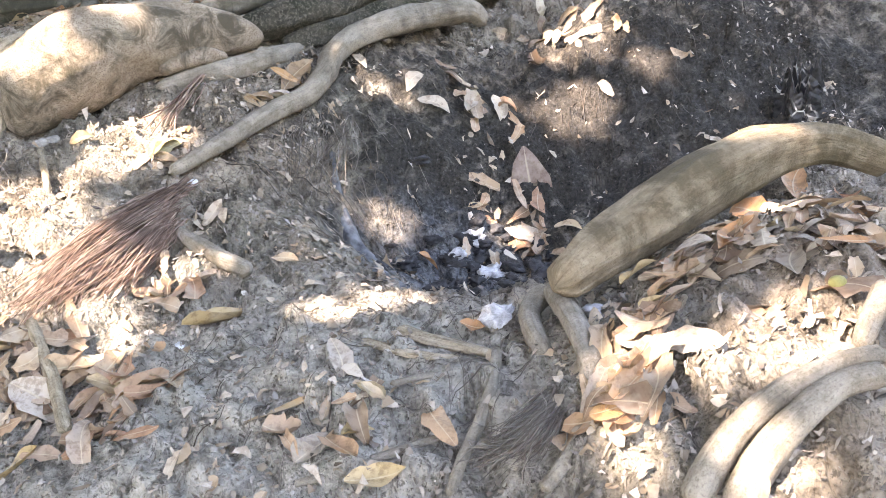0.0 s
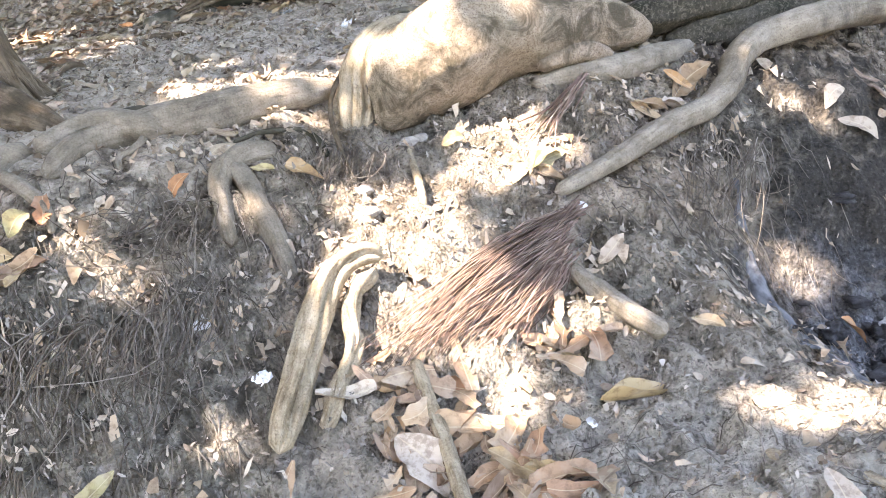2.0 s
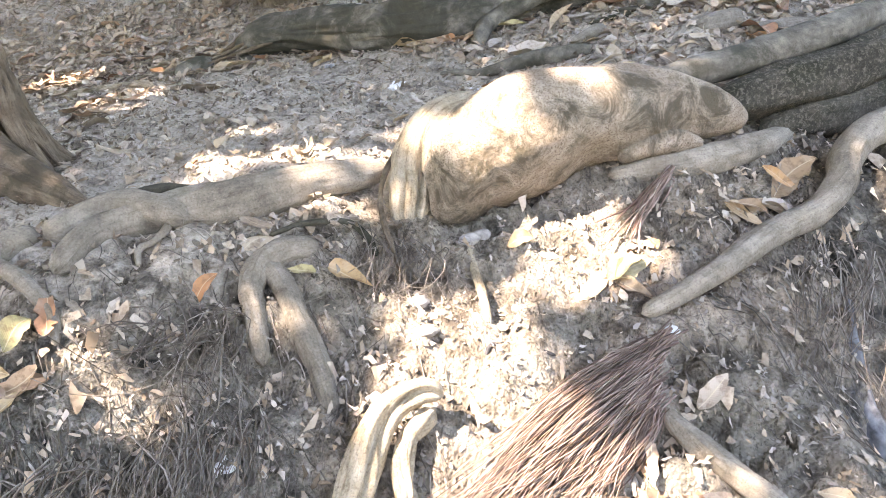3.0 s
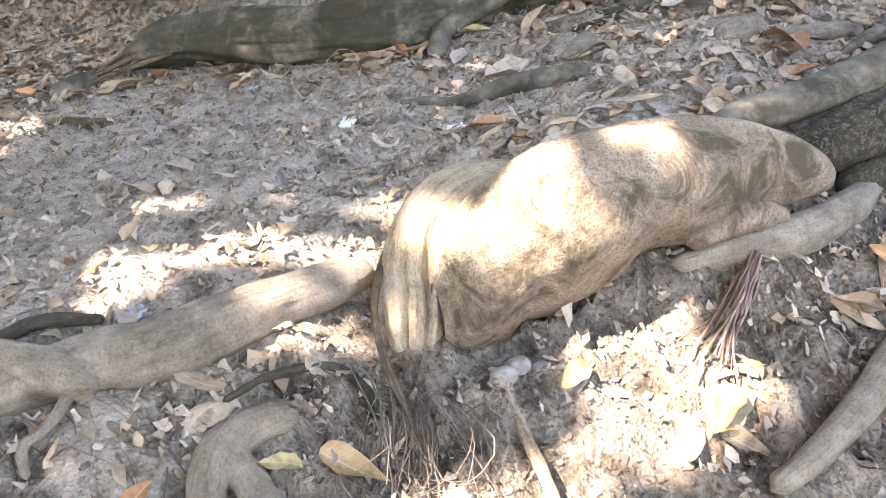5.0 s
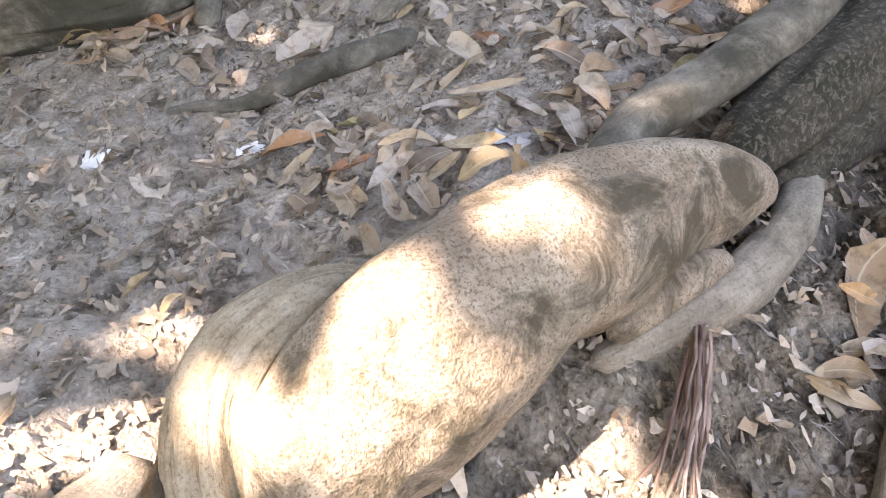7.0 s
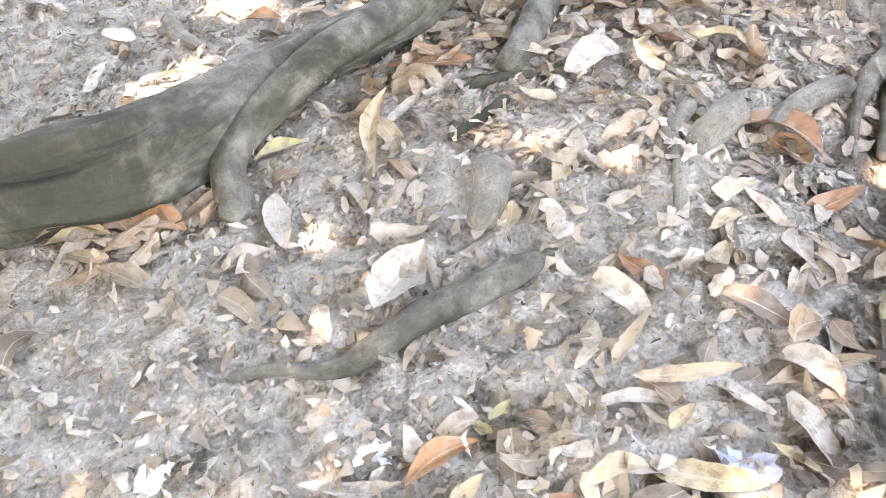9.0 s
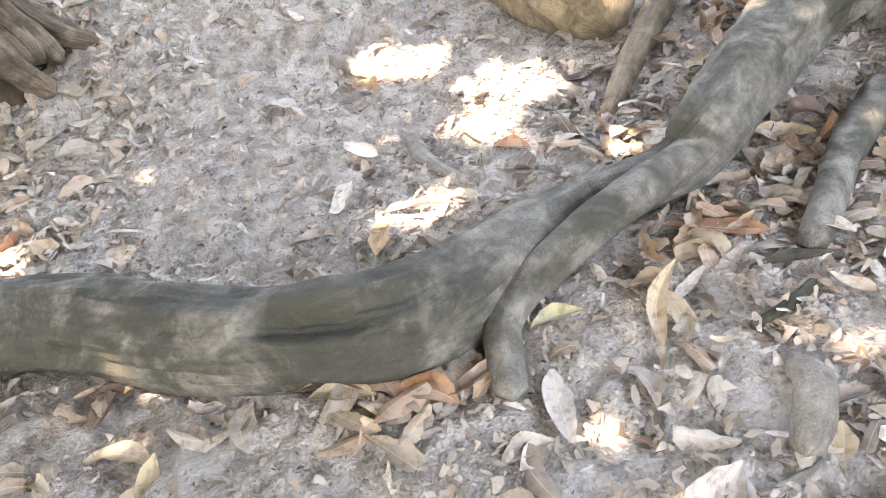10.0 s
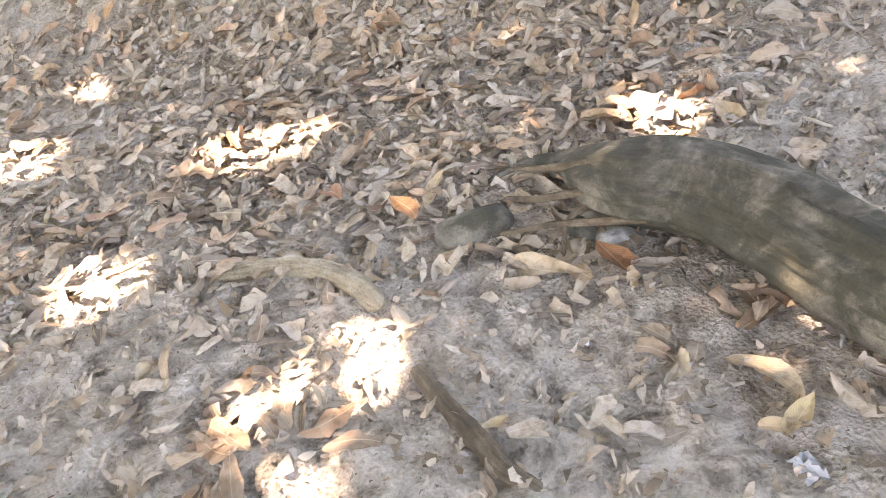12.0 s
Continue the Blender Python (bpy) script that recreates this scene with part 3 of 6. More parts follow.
root("", [(-1.847, 2.848, -0.149, 0.035), (-1.786, 2.803, -0.189, 0.034), (-1.724, 2.720, -0.250, 0.036), (-1.655, 2.628, -0.312, 0.032), (-1.605, 2.549, -0.360, 0.027), (-1.579, 2.493, -0.389, 0.024)], BARK_GREY, "side_root", fork, sides=20, lumps=0.12, grooves=0.15, ribs=3)
root("thin dark rootlet bridging the bank", [(-1.865, 2.950, -0.106, 0.007), (-1.784, 3.024, -0.106, 0.009), (-1.679, 3.071, -0.130, 0.010), (-1.614, 3.042, -0.166, 0.010), (-1.572, 2.980, -0.201, 0.009)], BARK_DARK, "rootlet")
stump = root("weathered fluted root elbow standing out of the bank", [(-1.298, 2.499, -0.350, 0.022), (-1.340, 2.484, -0.326, 0.033), (-1.399, 2.439, -0.336, 0.037), (-1.444, 2.375, -0.387, 0.043), (-1.466, 2.277, -0.456, 0.043), (-1.480, 2.162, -0.521, 0.042), (-1.492, 2.081, -0.572, 0.039), (-1.502, 2.018, -0.617, 0.026)], BARK_WEATHERED, sides=48, lumps=0.14, grooves=0.50, ribs=4)
root("", [(-1.315, 2.473, -0.368, 0.022), (-1.360, 2.420, -0.393, 0.024), (-1.377, 2.367, -0.435, 0.024), (-1.360, 2.299, -0.491, 0.025), (-1.379, 2.214, -0.545, 0.024), (-1.406, 2.089, -0.611, 0.024)], BARK_WEATHERED, "side_root", stump, sides=36, lumps=0.30, grooves=0.45, ribs=3)
root("bare pale stick lying in leaf litter", [(-1.212, 2.301, -0.554, 0.016), (-1.163, 2.200, -0.605, 0.018), (-1.099, 2.064, -0.660, 0.019), (-1.026, 1.882, -0.698, 0.019)], BARK_WEATHERED, "stick", category="stick", lumps=0.06)
root("short thick grey stick lying on the bank", [(-0.834, 2.691, -0.501, 0.015), (-0.770, 2.611, -0.537, 0.028), (-0.683, 2.528, -0.576, 0.030), (-0.577, 2.430, -0.605, 0.027)], BARK_GREY, "stick", category="stick", grooves=0.08)
root("bleached stick lying in the sun", [(-1.361, 3.166, -0.231, 0.011), (-1.313, 3.028, -0.279, 0.012), (-1.256, 2.859, -0.323, 0.012), (-1.238, 2.729, -0.362, 0.009)], BARK_WEATHERED, "stick", category="stick")
root("small dark forked twig", [(-1.240, 2.700, -0.374, 0.006), (-1.222, 2.745, -0.362, 0.008), (-1.157, 2.715, -0.396, 0.005)], CHAR, "twig", category="twig", sides=8)
root("small dark twig on bleached soil", [(-1.195, 2.753, -0.372, 0.005), (-1.131, 2.764, -0.387, 0.006), (-1.072, 2.762, -0.408, 0.004)], CHAR, "twig", category="twig", sides=8)

for shape in ([(-3.10, 3.36, 0.16, 0.10), (-2.98, 3.28, 0.08, 0.095), (-2.82, 3.22, 0.03, 0.075), (-2.66, 3.16, -0.01, 0.050), (-2.52, 3.10, -0.05, 0.028)], [(-3.14, 3.32, 0.14, 0.08), (-3.08, 3.16, 0.05, 0.075), (-3.00, 3.02, 0.0, 0.055), (-2.90, 2.90, -0.05, 0.030)]):
    tagged(root("pale brown root flaring from the foot of the trunk", shape, BARK_BROWN, sides=28, lumps=0.16, grooves=0.25, ribs=3), group="roots of the brown tree")

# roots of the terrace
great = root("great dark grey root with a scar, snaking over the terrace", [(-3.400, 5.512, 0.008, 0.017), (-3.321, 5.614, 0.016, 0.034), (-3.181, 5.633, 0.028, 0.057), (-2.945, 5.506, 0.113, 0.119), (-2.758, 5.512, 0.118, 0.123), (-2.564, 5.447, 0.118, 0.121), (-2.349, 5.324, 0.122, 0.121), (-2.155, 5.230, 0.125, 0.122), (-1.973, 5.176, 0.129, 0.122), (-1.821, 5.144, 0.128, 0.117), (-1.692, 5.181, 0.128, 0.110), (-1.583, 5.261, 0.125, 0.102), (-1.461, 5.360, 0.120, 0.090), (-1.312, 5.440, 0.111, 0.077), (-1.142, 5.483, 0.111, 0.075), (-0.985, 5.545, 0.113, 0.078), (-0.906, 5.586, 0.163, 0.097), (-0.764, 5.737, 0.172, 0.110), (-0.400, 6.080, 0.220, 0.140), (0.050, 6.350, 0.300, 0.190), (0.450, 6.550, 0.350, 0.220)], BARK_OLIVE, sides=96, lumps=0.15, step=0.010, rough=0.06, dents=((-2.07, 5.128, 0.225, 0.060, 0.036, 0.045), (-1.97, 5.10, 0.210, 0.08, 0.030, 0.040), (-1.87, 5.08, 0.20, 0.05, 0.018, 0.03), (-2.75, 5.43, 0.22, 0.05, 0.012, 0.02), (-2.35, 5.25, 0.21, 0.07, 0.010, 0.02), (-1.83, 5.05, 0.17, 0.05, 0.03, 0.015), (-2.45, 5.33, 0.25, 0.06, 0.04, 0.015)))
root("", [(-0.583, 5.885, 0.070, 0.035), (-0.810, 5.648, 0.143, 0.045), (-1.005, 5.496, 0.156, 0.051), (-1.161, 5.383, 0.172, 0.054), (-1.305, 5.276, 0.180, 0.052), (-1.427, 5.219, 0.145, 0.049), (-1.517, 5.179, 0.110, 0.045), (-1.580, 5.103, 0.085, 0.043), (-1.595, 5.028, 0.052, 0.041), (-1.604, 4.935, 0.026, 0.036)], BARK_OLIVE, "side_root", great, sides=22, lumps=0.06)
for shape in ([(-2.92, 5.44, 0.20, 0.012), (-3.06, 5.50, 0.15, 0.013), (-3.20, 5.55, 0.08, 0.011), (-3.36, 5.58, 0.03, 0.008), (-3.50, 5.55, 0.01, 0.005)], [(-2.90, 5.40, 0.14, 0.012), (-3.05, 5.44, 0.10, 0.012), (-3.18, 5.43, 0.06, 0.010), (-3.30, 5.46, 0.02, 0.006)], [(-2.84, 5.38, 0.10, 0.011), (-2.97, 5.36, 0.08, 0.011), (-3.10, 5.33, 0.06, 0.009), (-3.22, 5.28, 0.04, 0.006)], [(-3.00, 5.42, 0.10, 0.008), (-3.05, 5.35, 0.07, 0.008), (-3.03, 5.27, 0.02, 0.006)]):
    root("", shape, BARK_BROWN, "rootlet", great, sides=10)
root("grey root surfacing from the trodden soil", [(-1.701, 4.509, -0.016, 0.009), (-1.612, 4.487, -0.014, 0.014), (-1.535, 4.445, -0.016, 0.016), (-1.483, 4.428, -0.013, 0.020), (-1.411, 4.440, -0.005, 0.027), (-1.302, 4.464, 0.008, 0.033), (-1.184, 4.472, 0.015, 0.033), (-1.087, 4.485, 0.020, 0.029), (-1.038, 4.492, 0.015, 0.018)], BARK_OLIVE, lumps=0.09)
root("broad flat root worn level with the soil", [(-1.057, 4.844, 0.047, 0.028), (-1.032, 4.788, 0.051, 0.041), (-1.072, 4.699, 0.042, 0.042), (-1.129, 4.624, 0.028, 0.032)], BARK_GREY, flat=0.5)
root("thin root end in the soil", [(-1.091, 4.619, 0.016, 0.006), (-1.185, 4.588, 0.009, 0.010), (-1.239, 4.592, 0.004, 0.006)], BARK_GREY, "rootlet")
root("grey root running out from the tree under leaves", [(-0.852, 5.140, 0.072, 0.033), (-0.744, 5.262, 0.076, 0.040), (-0.592, 5.450, 0.074, 0.048), (-0.440, 5.618, 0.070, 0.054), (-0.263, 5.782, 0.063, 0.059)], BARK_OLIVE)
root("thin crooked grey root on the soil", [(-0.518, 4.811, 0.033, 0.019), (-0.624, 4.717, 0.036, 0.022), (-0.660, 4.637, 0.029, 0.020), (-0.700, 4.550, 0.019, 0.017), (-0.744, 4.478, 0.005, 0.010)], BARK_GREY)
root("grey root running out from the tree", [(-0.627, 4.648, 0.025, 0.024), (-0.549, 4.688, 0.031, 0.038), (-0.425, 4.751, 0.025, 0.044)], BARK_GREY, lumps=0.12)
for shape in ([(-0.420, 4.664, -0.013, 0.017), (-0.317, 4.724, -0.019, 0.026), (-0.200, 4.772, -0.037, 0.030), (-0.073, 4.801, -0.065, 0.030)], [(-0.245, 4.567, -0.089, 0.010), (-0.152, 4.687, -0.081, 0.016), (-0.009, 4.813, -0.081, 0.028), (0.126, 4.893, -0.087, 0.032)], [(-0.167, 4.565, -0.116, 0.014), (-0.027, 4.703, -0.113, 0.027), (0.105, 4.828, -0.106, 0.031), (0.230, 4.927, -0.096, 0.033)],
              [(0.002, 4.692, -0.134, 0.015), (0.092, 4.772, -0.130, 0.022), (0.188, 4.872, -0.115, 0.024)], [(0.101, 4.675, -0.176, 0.015), (0.233, 4.804, -0.154, 0.027), (0.302, 4.918, -0.115, 0.028)]):
    tagged(root("grey root fanning out from the foot of the tree", shape, BARK_GREY), group="roots at the foot of the tree")
root("thin dark root in the leaf litter", [(-1.078, 4.956, 0.050, 0.011), (-0.998, 4.981, 0.056, 0.013), (-0.888, 5.038, 0.059, 0.014)], BARK_DARK, "rootlet")
root("thin dark root in the leaf litter", [(-0.999, 5.132, 0.055, 0.009), (-0.903, 5.145, 0.060, 0.013), (-0.785, 5.104, 0.058, 0.013)], BARK_DARK, "rootlet")
root("curved grey root half sunk in the terrace", [(-1.665, 6.244, 0.019, 0.026), (-1.637, 6.053, 0.025, 0.029), (-1.567, 5.906, 0.027, 0.021), (-1.493, 5.869, 0.023, 0.008)], BARK_GREY, flat=0.7)
root("thin root running to the great root", [(-1.455, 5.889, 0.024, 0.008), (-1.334, 5.800, 0.030, 0.011), (-1.249, 5.684, 0.038, 0.013), (-1.163, 5.598, 0.042, 0.013)], BARK_GREY, "rootlet")
root("short grey root showing through the litter", [(-2.005, 7.320, 0.010, 0.037), (-1.897, 7.118, 0.014, 0.046), (-1.777, 6.936, 0.011, 0.038), (-1.631, 6.727, 0.007, 0.019)], BARK_GREY, flat=0.7)
root("dark broken branch lying on the terrace", [(-3.042, 7.881, 0.025, 0.036), (-2.782, 7.840, 0.028, 0.041), (-2.529, 7.823, 0.026, 0.038), (-2.333, 7.780, 0.024, 0.035), (-2.116, 7.688, 0.020, 0.029)], BARK_BROWN, "branch", category="branch", grooves=0.2)
root("pale root dropping from the tan buttress", [(-0.389, 7.120, 0.045, 0.076), (-0.592, 6.793, 0.037, 0.059), (-0.794, 6.469, 0.033, 0.047), (-0.939, 6.214, 0.035, 0.040), (-1.035, 6.043, 0.033, 0.026)], BARK_TAN)
root("flat tan buttress root patched with sun", [(-1.279, 7.919, 0.057, 0.083), (-1.090, 7.538, 0.097, 0.139), (-0.949, 7.159, 0.128, 0.184), (-0.854, 6.840, 0.128, 0.180), (-0.818, 6.634, 0.060, 0.081)], BARK_TAN, sides=26, flat=1.1)
root("low weathered root hump in the soil", [(-4.036, 4.823, 0.006, 0.016), (-3.907, 4.908, 0.015, 0.035), (-3.789, 4.973, 0.016, 0.036), (-3.652, 5.011, 0.016, 0.035), (-3.501, 4.995, 0.016, 0.037), (-3.383, 4.947, 0.013, 0.029)], BARK_WEATHERED, flat=0.7)
root("dark decayed root lying in the soil", [(-3.186, 4.807, 0.009, 0.016), (-3.075, 4.745, 0.013, 0.022), (-2.952, 4.685, 0.015, 0.023), (-2.843, 4.632, 0.014, 0.022), (-2.763, 4.621, 0.009, 0.014)], BARK_BROWN, grooves=0.25, ribs=6, lumps=0.25)
root("grey broken root stub at the end of the great root", [(-3.394, 5.223, 0.023, 0.038), (-3.311, 5.301, 0.030, 0.051), (-3.229, 5.375, 0.027, 0.046)], BARK_OLIVE, lumps=0.15)
root("grey broken root stub at the end of the great root", [(-3.138, 5.430, 0.008, 0.026), (-3.036, 5.392, 0.010, 0.033), (-2.980, 5.373, 0.009, 0.029)], BARK_OLIVE, lumps=0.18)


# ---- the swollen root ----
def swollen_root():
    """A long boulder-like swelling: a rounded body that narrows to a snout, with a drooping fluted limb at its thick end."""
    a, b = Vector((-1.36, 3.28, 0)), Vector((-0.50, 3.70, 0))
    along = (b - a).normalized()
    across = Vector((-along.y, along.x, 0))
    # share of the length, sideways shift of the spine, middle height, half width, half height
    stations = [(-0.13, 0.0, -0.12, 0.03, 0.07), (-0.08, 0.0, -0.08, 0.10, 0.14), (0.02, 0.01, -0.06, 0.125, 0.18), (0.18, 0.015, -0.015, 0.14, 0.188), (0.38, 0.025, 0.005, 0.135, 0.168), (0.56, 0.03, -0.005, 0.12, 0.142), (0.74, 0.035, -0.035, 0.10, 0.113), (0.88, 0.03, -0.07, 0.08, 0.08), (0.95, 0.015, -0.095, 0.05, 0.05), (0.975, 0.01, -0.10, 0.02, 0.02)]
    st = np.array(stations)
    n, sides = 96, 80
    share = np.linspace(st[0, 0], st[-1, 0], n)
    prof = [np.interp(share, st[:, 0], st[:, k]) for k in range(1, 5)]
    for k in range(4):
        for _ in range(3):
            prof[k][1:-1] = (prof[k][:-2] + 2 * prof[k][1:-1] + prof[k][2:]) / 4
    theta = np.arange(sides) / sides * 2 * math.pi
    length = (b - a).length
    verts, uv = [], []
    for i in range(n):
        for j, th in enumerate(theta):
            c, s = math.cos(th), math.sin(th)
            bump = 1 + 0.09 * float(value_noise(4.1 * share[i] + c * 1.3, s * 1.6 + 4, 2)) + 0.03 * float(value_noise(9 * share[i] + c * 4, s * 4, 6))
            fold = -0.10 * math.exp(-(((share[i] - 0.72) / 0.07) ** 2)) * max(0.0, math.cos(th + 2.6)) ** 2
            low = max(0.0, -s) * max(0.0, -c) ** 0.5  # the flank over the bank, below its widest line
            notch = -0.34 * math.exp(-(((share[i] - 0.40) / 0.075) ** 2)) * low
            bulge = 0.14 * math.exp(-(((share[i] - 0.60) / 0.07) ** 2)) * low
            heel = -0.22 * math.exp(-(((share[i] - 0.06) / 0.05) ** 2)) * low
            pits = 0.018 * float(value_noise(26 * share[i] + 5 * c, 9 * s + 3 * c, 14))
            wrinkles = pits + 0.010 * math.sin(60 * share[i] + 5 * s + 2 * c) * low
            r = bump + fold + notch + bulge + heel + wrinkles
            p = a + along * (share[i] * length) + across * (prof[0][i] + prof[2][i] * r * c)
            verts.append((p.x, p.y, prof[1][i] + prof[3][i] * r * s))
            uv.append((abs(th / math.pi - 1) * 0.6, share[i] * length))
    faces = [(i * sides + j, i * sides + (j + 1) % sides, (i + 1) * sides + (j + 1) % sides, (i + 1) * sides + j) for i in range(n - 1) for j in range(sides)]
    body = mesh_object("swollen_root", verts, faces, SWELL, uv=uv)
    tagged(body, "swollen tan root with moss stains, rounded like a boulder", "root")
    return body


def swell_material():
    """Smooth warm bark, pocked finely, with soft-edged patches of dark moss."""
    n = Nodes("swollen_root_bark", 0.85)
    at = n.world()
    broad = n.noise(at, 3.2, 3, 0.5, 0.3)
    grit = n.noise(at, 190, 3, 0.7)
    pores = n.noise(at, 60, 4, 0.6)
    blur = n.noise(at, 12, 4, 0.6, 0.4)
    colour = n.ramp(n.math("ADD", n.math("MULTIPLY", pores, 0.4), n.math("MULTIPLY", blur, 0.6)), (0.34, (0.165, 0.134, 0.096)), (0.50, (0.305, 0.255, 0.196)), (0.64, (0.42, 0.365, 0.298)))
    colour = n.mix(n.ramp(broad, (0.42, (0.0,)), (0.62, (0.4,))), colour, (0.30, 0.222, 0.170))
    moss = n.math("MULTIPLY", n.math("SUBTRACT", broad, 0.5), 1.2)
    moss = n.math("ADD", moss, n.math("MULTIPLY", n.math("SUBTRACT", grit, 0.5), 0.35))
    moss = n.math("ADD", moss, n.math("MULTIPLY", n.math("SUBTRACT", n.noise(at, 9, 7, 0.72, 0.8), 0.5), 2.6))
    for spot, reach in ((MOSS_HEEL, 0.17), (MOSS_BACK, 0.10), (MOSS_FLANK, 0.07), (MOSS_SNOUT, 0.07)):
        gap = n.add("ShaderNodeVectorMath", operation="DISTANCE")
        n.link(at, gap.inputs[0])
        gap.inputs[1].default_value = spot
        moss = n.math("ADD", moss, n.ramp(gap.outputs["Value"], (0.1 * reach, (0.42,)), (1.7 * reach, (0.0,))))
    colour = n.mix(n.ramp(moss, (0.10, (0.0,)), (0.48, (0.88,))), colour, (0.058, 0.052, 0.034))
    colour = n.mix(n.ramp(grit, (0.38, (0.75,)), (0.50, (0.0,))), colour, (0.095, 0.072, 0.048))
    return n.finish(colour, n.bump(n.math("ADD", pores, n.math("ADD", n.math("MULTIPLY", grit, 0.7), n.math("MULTIPLY", blur, 0.5))), 0.9, 0.010))


# where moss has taken hold on the swelling
MOSS_HEEL, MOSS_BACK, MOSS_FLANK, MOSS_SNOUT = (-1.36, 3.18, -0.04), (-0.84, 3.42, 0.04), (-1.00, 3.34, 0.05), (-0.62, 3.58, 0.0)
SWELL = swell_material()
swell = swollen_root()
root("drooping fluted limb", [(-1.235, 3.500, 0.000, 0.050), (-1.310, 3.475, 0.040, 0.072), (-1.385, 3.440, 0.052, 0.082), (-1.445, 3.405, 0.030, 0.088), (-1.490, 3.368, -0.025, 0.090), (-1.520, 3.325, -0.085, 0.089), (-1.535, 3.280, -0.145, 0.086), (-1.542, 3.235, -0.190, 0.080), (-1.545, 3.200, -0.235, 0.065)], BARK_WEATHERED, "side_root", swell, sides=96, lumps=0.08, grooves=0.30, ribs=9, deepen=True, step=0.012)
root("", [(-0.918, 3.432, -0.122, 0.024), (-0.837, 3.466, -0.100, 0.036), (-0.741, 3.514, -0.108, 0.034), (-0.663, 3.558, -0.141, 0.017)], SWELL, "lobe", swell, sides=24, lumps=0.08)
for shape in ([(-1.576, 3.371, 0.003, 0.006), (-1.602, 3.258, -0.052, 0.007), (-1.591, 3.148, -0.106, 0.007), (-1.544, 3.032, -0.177, 0.006), (-1.505, 2.947, -0.233, 0.005)], [(-1.588, 3.305, -0.028, 0.005), (-1.598, 3.181, -0.087, 0.006), (-1.569, 3.068, -0.147, 0.005), (-1.514, 2.972, -0.213, 0.005), (-1.475, 2.906, -0.254, 0.004)]):
    root("stringy rootlet", shape, BARK_BROWN, "rootlet", swell, sides=8)


# ---- trees ----
def tree(label, x, y, radius, tall, lean, bark, flares, seed):
    """A tree: a trunk with a flared, folded foot, and two limbs that carry the crown."""
    base = new("tree")
    base.location = (x, y, float(height(x, y)))
    tagged(base, label, "tree")
    sides, levels = 72, 60
    verts, uv = [], []
    for i in range(levels):
        h = tall * (i / (levels - 1)) ** 1.8 - 0.12
        spread = math.exp(-max(h, 0) / (1.1 * radius + 0.12))
        for j in range(sides):
            th = 2 * math.pi * j / sides
            fold = sum(max(0.0, math.cos(th - f)) ** 6 for f in flares)
            wob = float(value_noise(3 * math.cos(th) + seed, 3 * math.sin(th) + h * 1.1, seed))
            furrow = 0.05 * abs(float(value_noise(9 * math.cos(th) + seed, 9 * math.sin(th) + 0.5 * h, seed + 1)))
            r = radius * ((1 - 0.35 * h / tall) * (1 + 0.08 * wob - furrow) + spread * (0.2 + 0.5 * fold))
            verts.append((r * math.cos(th) + lean[0] * h, r * math.sin(th) + lean[1] * h, h))
            uv.append((abs(th / math.pi - 1) * radius * 3, h))
    faces = [(i * sides + j, i * sides + (j + 1) % sides, (i + 1) * sides + (j + 1) % sides, (i + 1) * sides + j) for i in range(levels - 1) for j in range(sides)]
    mesh_object("trunk", verts, faces, bark, base, uv)
    for k, f in enumerate(flares):
        # folds that stand out from the foot and run down into the soil
        for m, turn in enumerate((-0.32, 0.0, 0.30)):
            c, s = math.cos(f + turn), math.sin(f + turn)
            far = radius * (2.3 + 0.5 * math.sin(5 * k + 3 * m + seed))
            path = [(0.62 * radius * c + lean[0] * 1.5, 0.62 * radius * s + lean[1] * 1.5, 1.5, radius * 0.30), (0.9 * radius * c, 0.9 * radius * s, 0.6, radius * 0.30), (1.25 * radius * c, 1.25 * radius * s, 0.25, radius * 0.28), (1.75 * radius * c, 1.75 * radius * s, 0.07, radius * 0.24), (far * c, far * s, -0.04, radius * 0.16)]
            v, g, u = tube(path, sides=28, lumps=0.30, grooves=0.34, ribs=4, seed=seed + 7 * k + m)
            mesh_object("buttress", v, g, bark, base, u)
    for k, way in enumerate(((0.7, 0.3), (-0.5, 0.6), (-0.2, -0.7))):
        top = (lean[0] * tall * 0.9, lean[1] * tall * 0.9, tall * 0.9)
        reach = [(top[0] + way[0] * s * 2.2, top[1] + way[1] * s * 2.2, top[2] + 1.6 * s, radius * 0.5 * (1 - 0.75 * s)) for s in (0, 0.35, 0.7, 1.0)]
        v, f, u = tube(reach, sides=12, seed=seed + k)
        mesh_object("limb", v, f, bark, base, u)
    return base


tree("brown tree trunk with a flared foot at the brow", -3.12, 3.42, 0.12, 6.0, (-0.08, 0.06), BARK_BROWN, (0.2, -1.0, 2.6), 3)
tree("grey-brown tree with a deeply folded foot", -3.44, 7.30, 0.24, 6.6, (-0.05, 0.03), BARK_BROWN, (-0.7, 0.1, -1.9, 2.4), 5)
tree("large grey tree from which the great root runs", 0.55, 6.60, 0.34, 6.5, (0.03, 0.04), BARK_OLIVE, (-2.6, -1.2, 0.6, 2.2), 8)
tree("large grey tree at whose foot roots fan out", 0.85, 5.25, 0.30, 6.5, (0.05, 0.04), BARK_GREY, (-2.5, -1.7, 0.4), 11)


